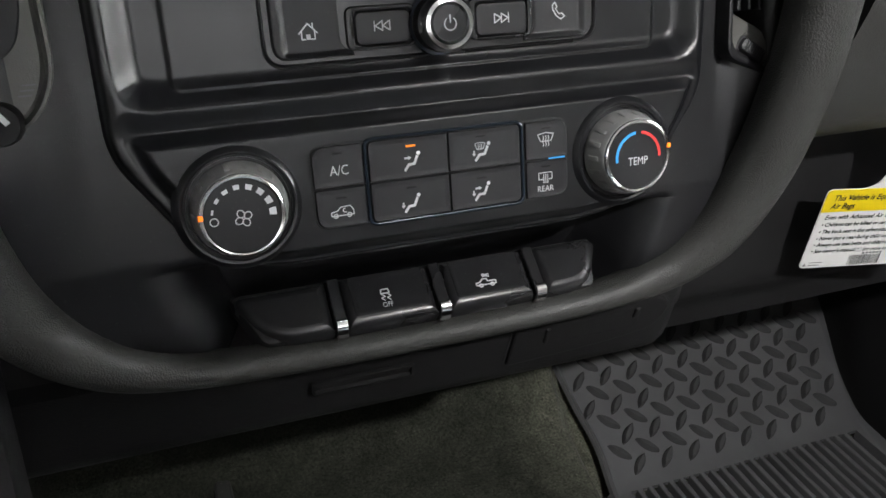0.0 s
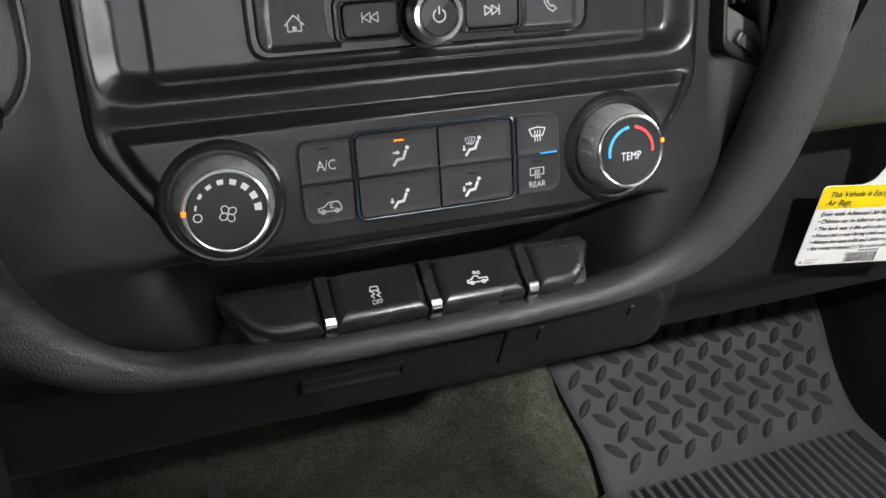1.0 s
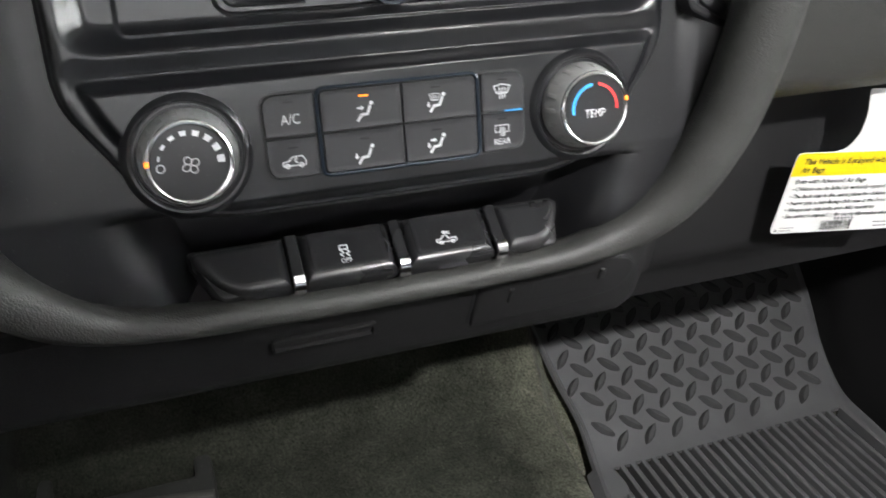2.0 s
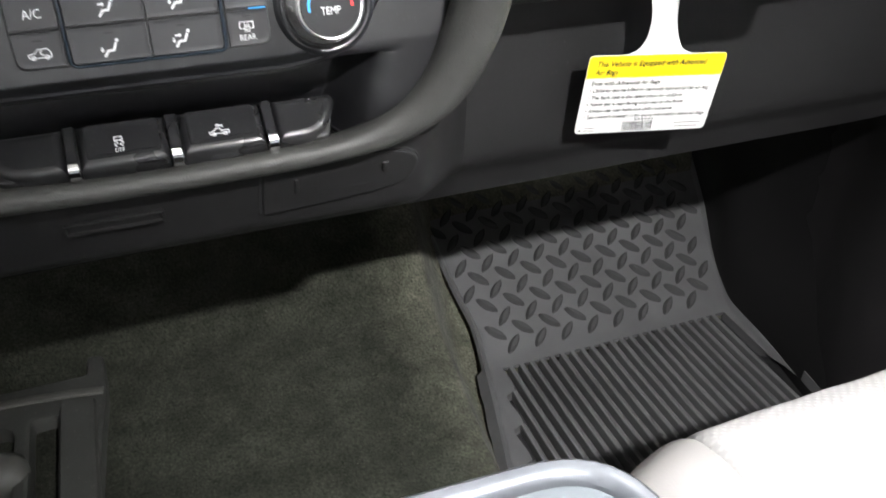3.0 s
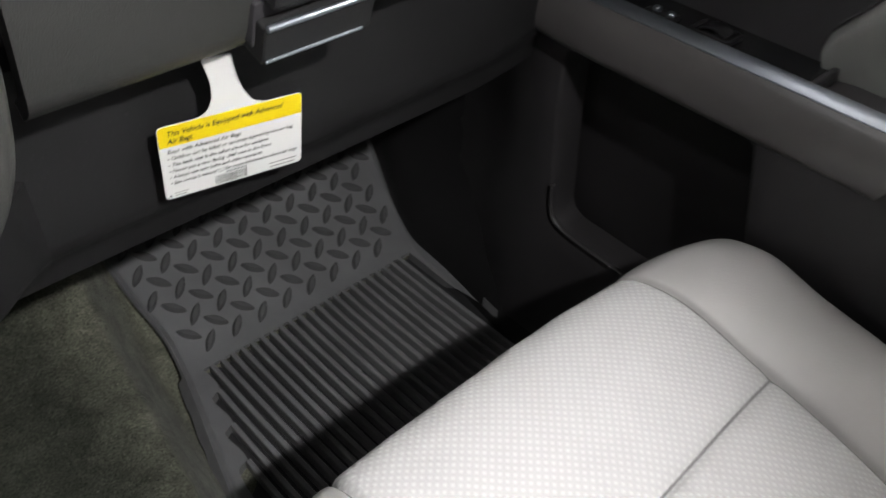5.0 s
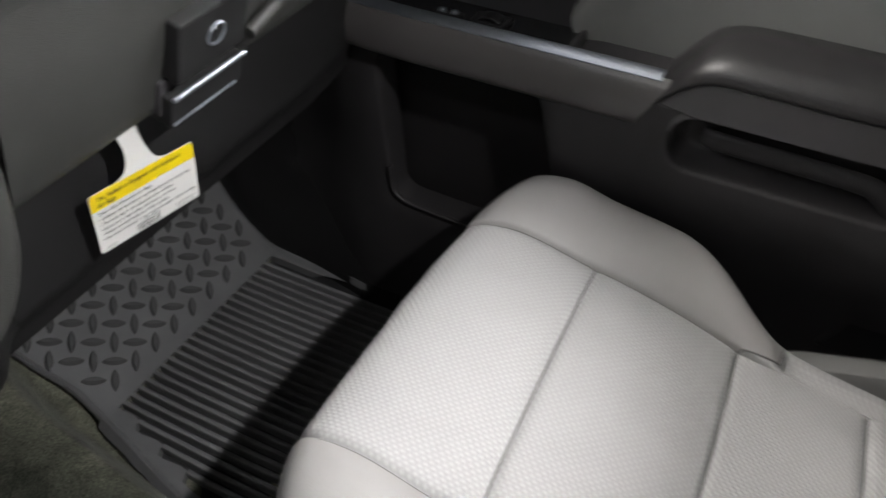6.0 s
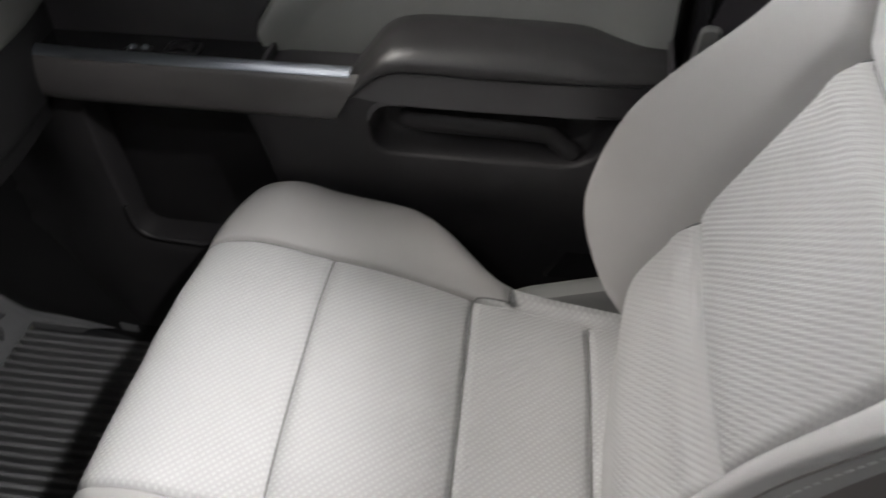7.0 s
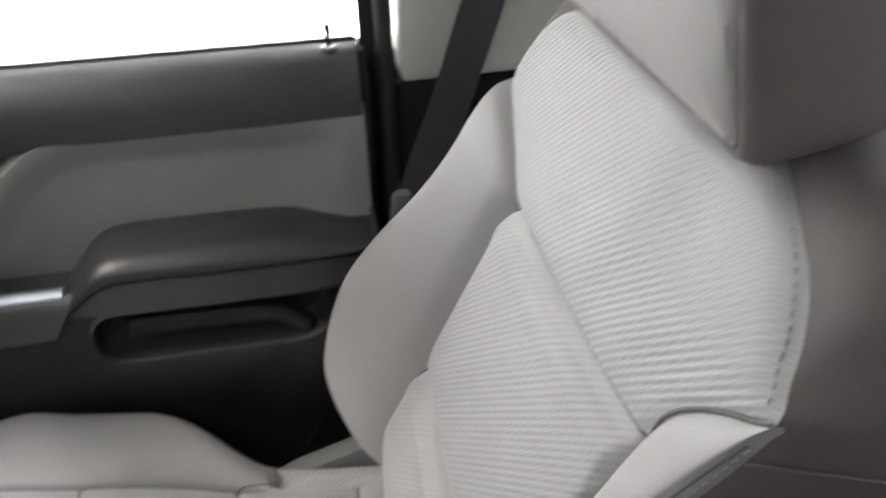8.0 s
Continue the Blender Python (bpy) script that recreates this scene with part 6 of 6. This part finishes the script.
# upper part: black panel with the handle, rolled sill
part("upper_panel", stack([(-0.36, 0.540), (0.178, 0.540)] + [(q[0] + 0.001, q[1] + 0.002) for q in INS if q[0] < 0.45 and 0.575 < q[1]] + [(-0.36, 0.722)], [(0, -0.05), (0, 0.009), (0.001, 0.0115), (0.003, 0.012)], DOOR), DOORDARK, door, "charcoal upper panel")
sill_sec = [(0.0, -0.030), (0.020, -0.030), (0.026, -0.018), (0.028, 0.005), (0.024, 0.028), (0.012, 0.044), (-0.015, 0.049), (-0.06, 0.050), (-0.06, -0.030)]
part("sill", loft([[Vector((DX - a, y, 0.727 + b)) for a, b in sill_sec] for y in lin(0.50, -0.636, 12)]), DOORDARK, door, "dark rolled window sill", 50)
part("weather_strip", sweep([(0.821, y, 0.7765) for y in (0.50, -0.2, -0.640)], ring_section(0.0025, 0.003, 8), (0, 0, 1)), VOID, door, "black rubber window strip")
part("handle_bezel", stack(rrect(-0.05, 0.190, 0.610, 0.712, 0.026), [(0, 0.005), (0, 0.020), (0.003, 0.023), (0.008, 0.021), (0.016, 0.010), (0.03, 0.008)], DOOR), PIANO, door, "black oval handle recess", 50)
part("door_handle", sweep(smooth_path([DOOR @ Vector((u, v, w)) for u, v, w in ((-0.03, 0.653, 0.018), (0.02, 0.654, 0.026), (0.09, 0.653, 0.028), (0.134, 0.655, 0.027), (0.151, 0.661, 0.020))], 6), ring_section(0.010, 0.005, 14), (-1, 0, 0)), CHROME, door, "chrome door handle")
part("handle_hinge", box((0.146, 0.659, 0.018), (0.022, 0.026, 0.012), 0.004, DOOR), CHROME, door)
part("handle_grip", slab(rrect(-0.04, 0.10, 0.625, 0.640, 0.006), 0.004, 0.016, DOOR, 0.002), KEYTOP, door)
lockp = Matrix.Translation((0.800, -0.608, 0.774))
part("lock_base", lathe([(0.010, -0.004), (0.0095, 0.002), (0.007, 0.004), (0.0045, 0.004)], 20, lockp), DOORDARK, door)
part("lock_pin", lathe([(0.0026, 0.0), (0.0026, 0.018), (0.0042, 0.019), (0.0046, 0.023), (0.0040, 0.027), (0.0, 0.028)], 16, lockp, caps=False), VOID, door, "black lock pin")
# door frame round the window
part("window_frame", box((0.835, -0.652, 0.99), (0.03, 0.020, 0.50), 0.004), VOID, door, "black rear window frame")
part("window_frame", box((0.835, -0.10, 1.235), (0.03, 1.10, 0.03), 0.004), VOID, door)
part("door_edge", box((0.823, -0.641, 0.385), (0.05, 0.010, 0.77), 0.003), VOID, door, "black door edge")

win = thing("window_1", (0.826, -0.2, 0.80), "clear closed passenger side window", "window", kind="structure")
pane = part("pane", box((0.826, -0.09, 1.00), (0.004, 1.12, 0.46), 0.001), GLASS, win, "clear glass pane")
pane.visible_shadow = False
part("sticker", fill([[(0.622, 0.806), (0.630, 0.806), (0.630, 0.8075), (0.622, 0.8075)], [(0.6225, 0.8095), (0.629, 0.8095), (0.629, 0.811), (0.6225, 0.811)], [(0.605, 0.800), (0.610, 0.804), (0.6105, 0.803), (0.6055, 0.799)]], Matrix(((0, 0, -1, 0.8235), (-1, 0, 0, 0), (0, 1, 0, 0), (0, 0, 0, 1)))), GREYINK, pane, "tiny printed marks")

# ---------------------------------------------------------------- pillar behind the door, seat belt
bp = thing("pillar_7", (0.84, -0.85, 0.0), "door pillar, light grey above and black below", "pillar", kind="structure")
# Trim runs back unseen past the pillar to block the rear side window's light.
part("upper_trim", stack(round_poly([(0.684, 0.724), (1.46, 0.736), (1.46, 1.26), (0.690, 1.26)], [0.012, 0.004, 0.004, 0.004], 5), [(0, -0.09), (0, -0.014), (0.004, -0.006), (0.012, -0.004)], DOOR), PILLAR, bp, "light grey upper trim, run back unseen to block window light")
part("lower_trim", slab([(0.676, 0.0), (1.45, 0.0), (1.45, 0.730), (0.676, 0.722)], -0.09, -0.016, DOOR, 0.004), LOWER, bp, "black lower trim")
part("rubber_seal", sweep([(0.812, -0.668, z) for z in lin(0.05, 1.25, 10)], ring_section(0.010, 0.012, 12), (-1, 0, 0)), VOID, bp, "black rubber door seal")
part("pillar_core", box((0.875, -0.66, 0.36), (0.05, 0.16, 0.78), 0.004), VOID, bp)
part("sill_plate", box((0.80, -0.37, 0.015), (0.09, 0.78, 0.05), 0.01), LOWER, bp)

belt = thing("seat_belt", (0.775, -0.72, 0.55), "dark plum seat belt webbing hanging beside the seat", "seat belt")
bpath = smooth_path([(0.785, -0.868, 1.16), (0.782, -0.800, 0.90), (0.780, -0.772, 0.82), (0.778, -0.734, 0.706), (0.772, -0.700, 0.62), (0.765, -0.676, 0.52), (0.755, -0.670, 0.40)], 8)
part("webbing", sweep(bpath, [(-0.026, -0.0006), (-0.026, 0.0006), (0.026, 0.0006), (0.026, -0.0006)], (-1, -0.30, 0)), BELT, belt, "dark plum webbing")
part("latch_plate", stack(round_poly([(-0.014, -0.03), (0.014, -0.03), (0.012, 0.022), (-0.008, 0.022)], 0.009, 5), [(0, 0), (-0.001, 0.003), (0, 0.006), (0.003, 0.008)], Matrix.Translation((0.742, -0.668, 0.605)) @ Matrix(((0, 0, -1, 0), (-1, 0, 0, 0), (0, 1, 0, 0), (0, 0, 0, 1)))), SEATPLAST, belt, "pale grey belt tongue")
part("trim_flap", stack(round_poly([(0.52, 0.24), (0.60, 0.24), (0.62, 0.34), (0.57, 0.34)], 0.01, 4), [(0, 0.03), (0, 0.05), (0.004, 0.054)], DOOR), LOWER, belt)
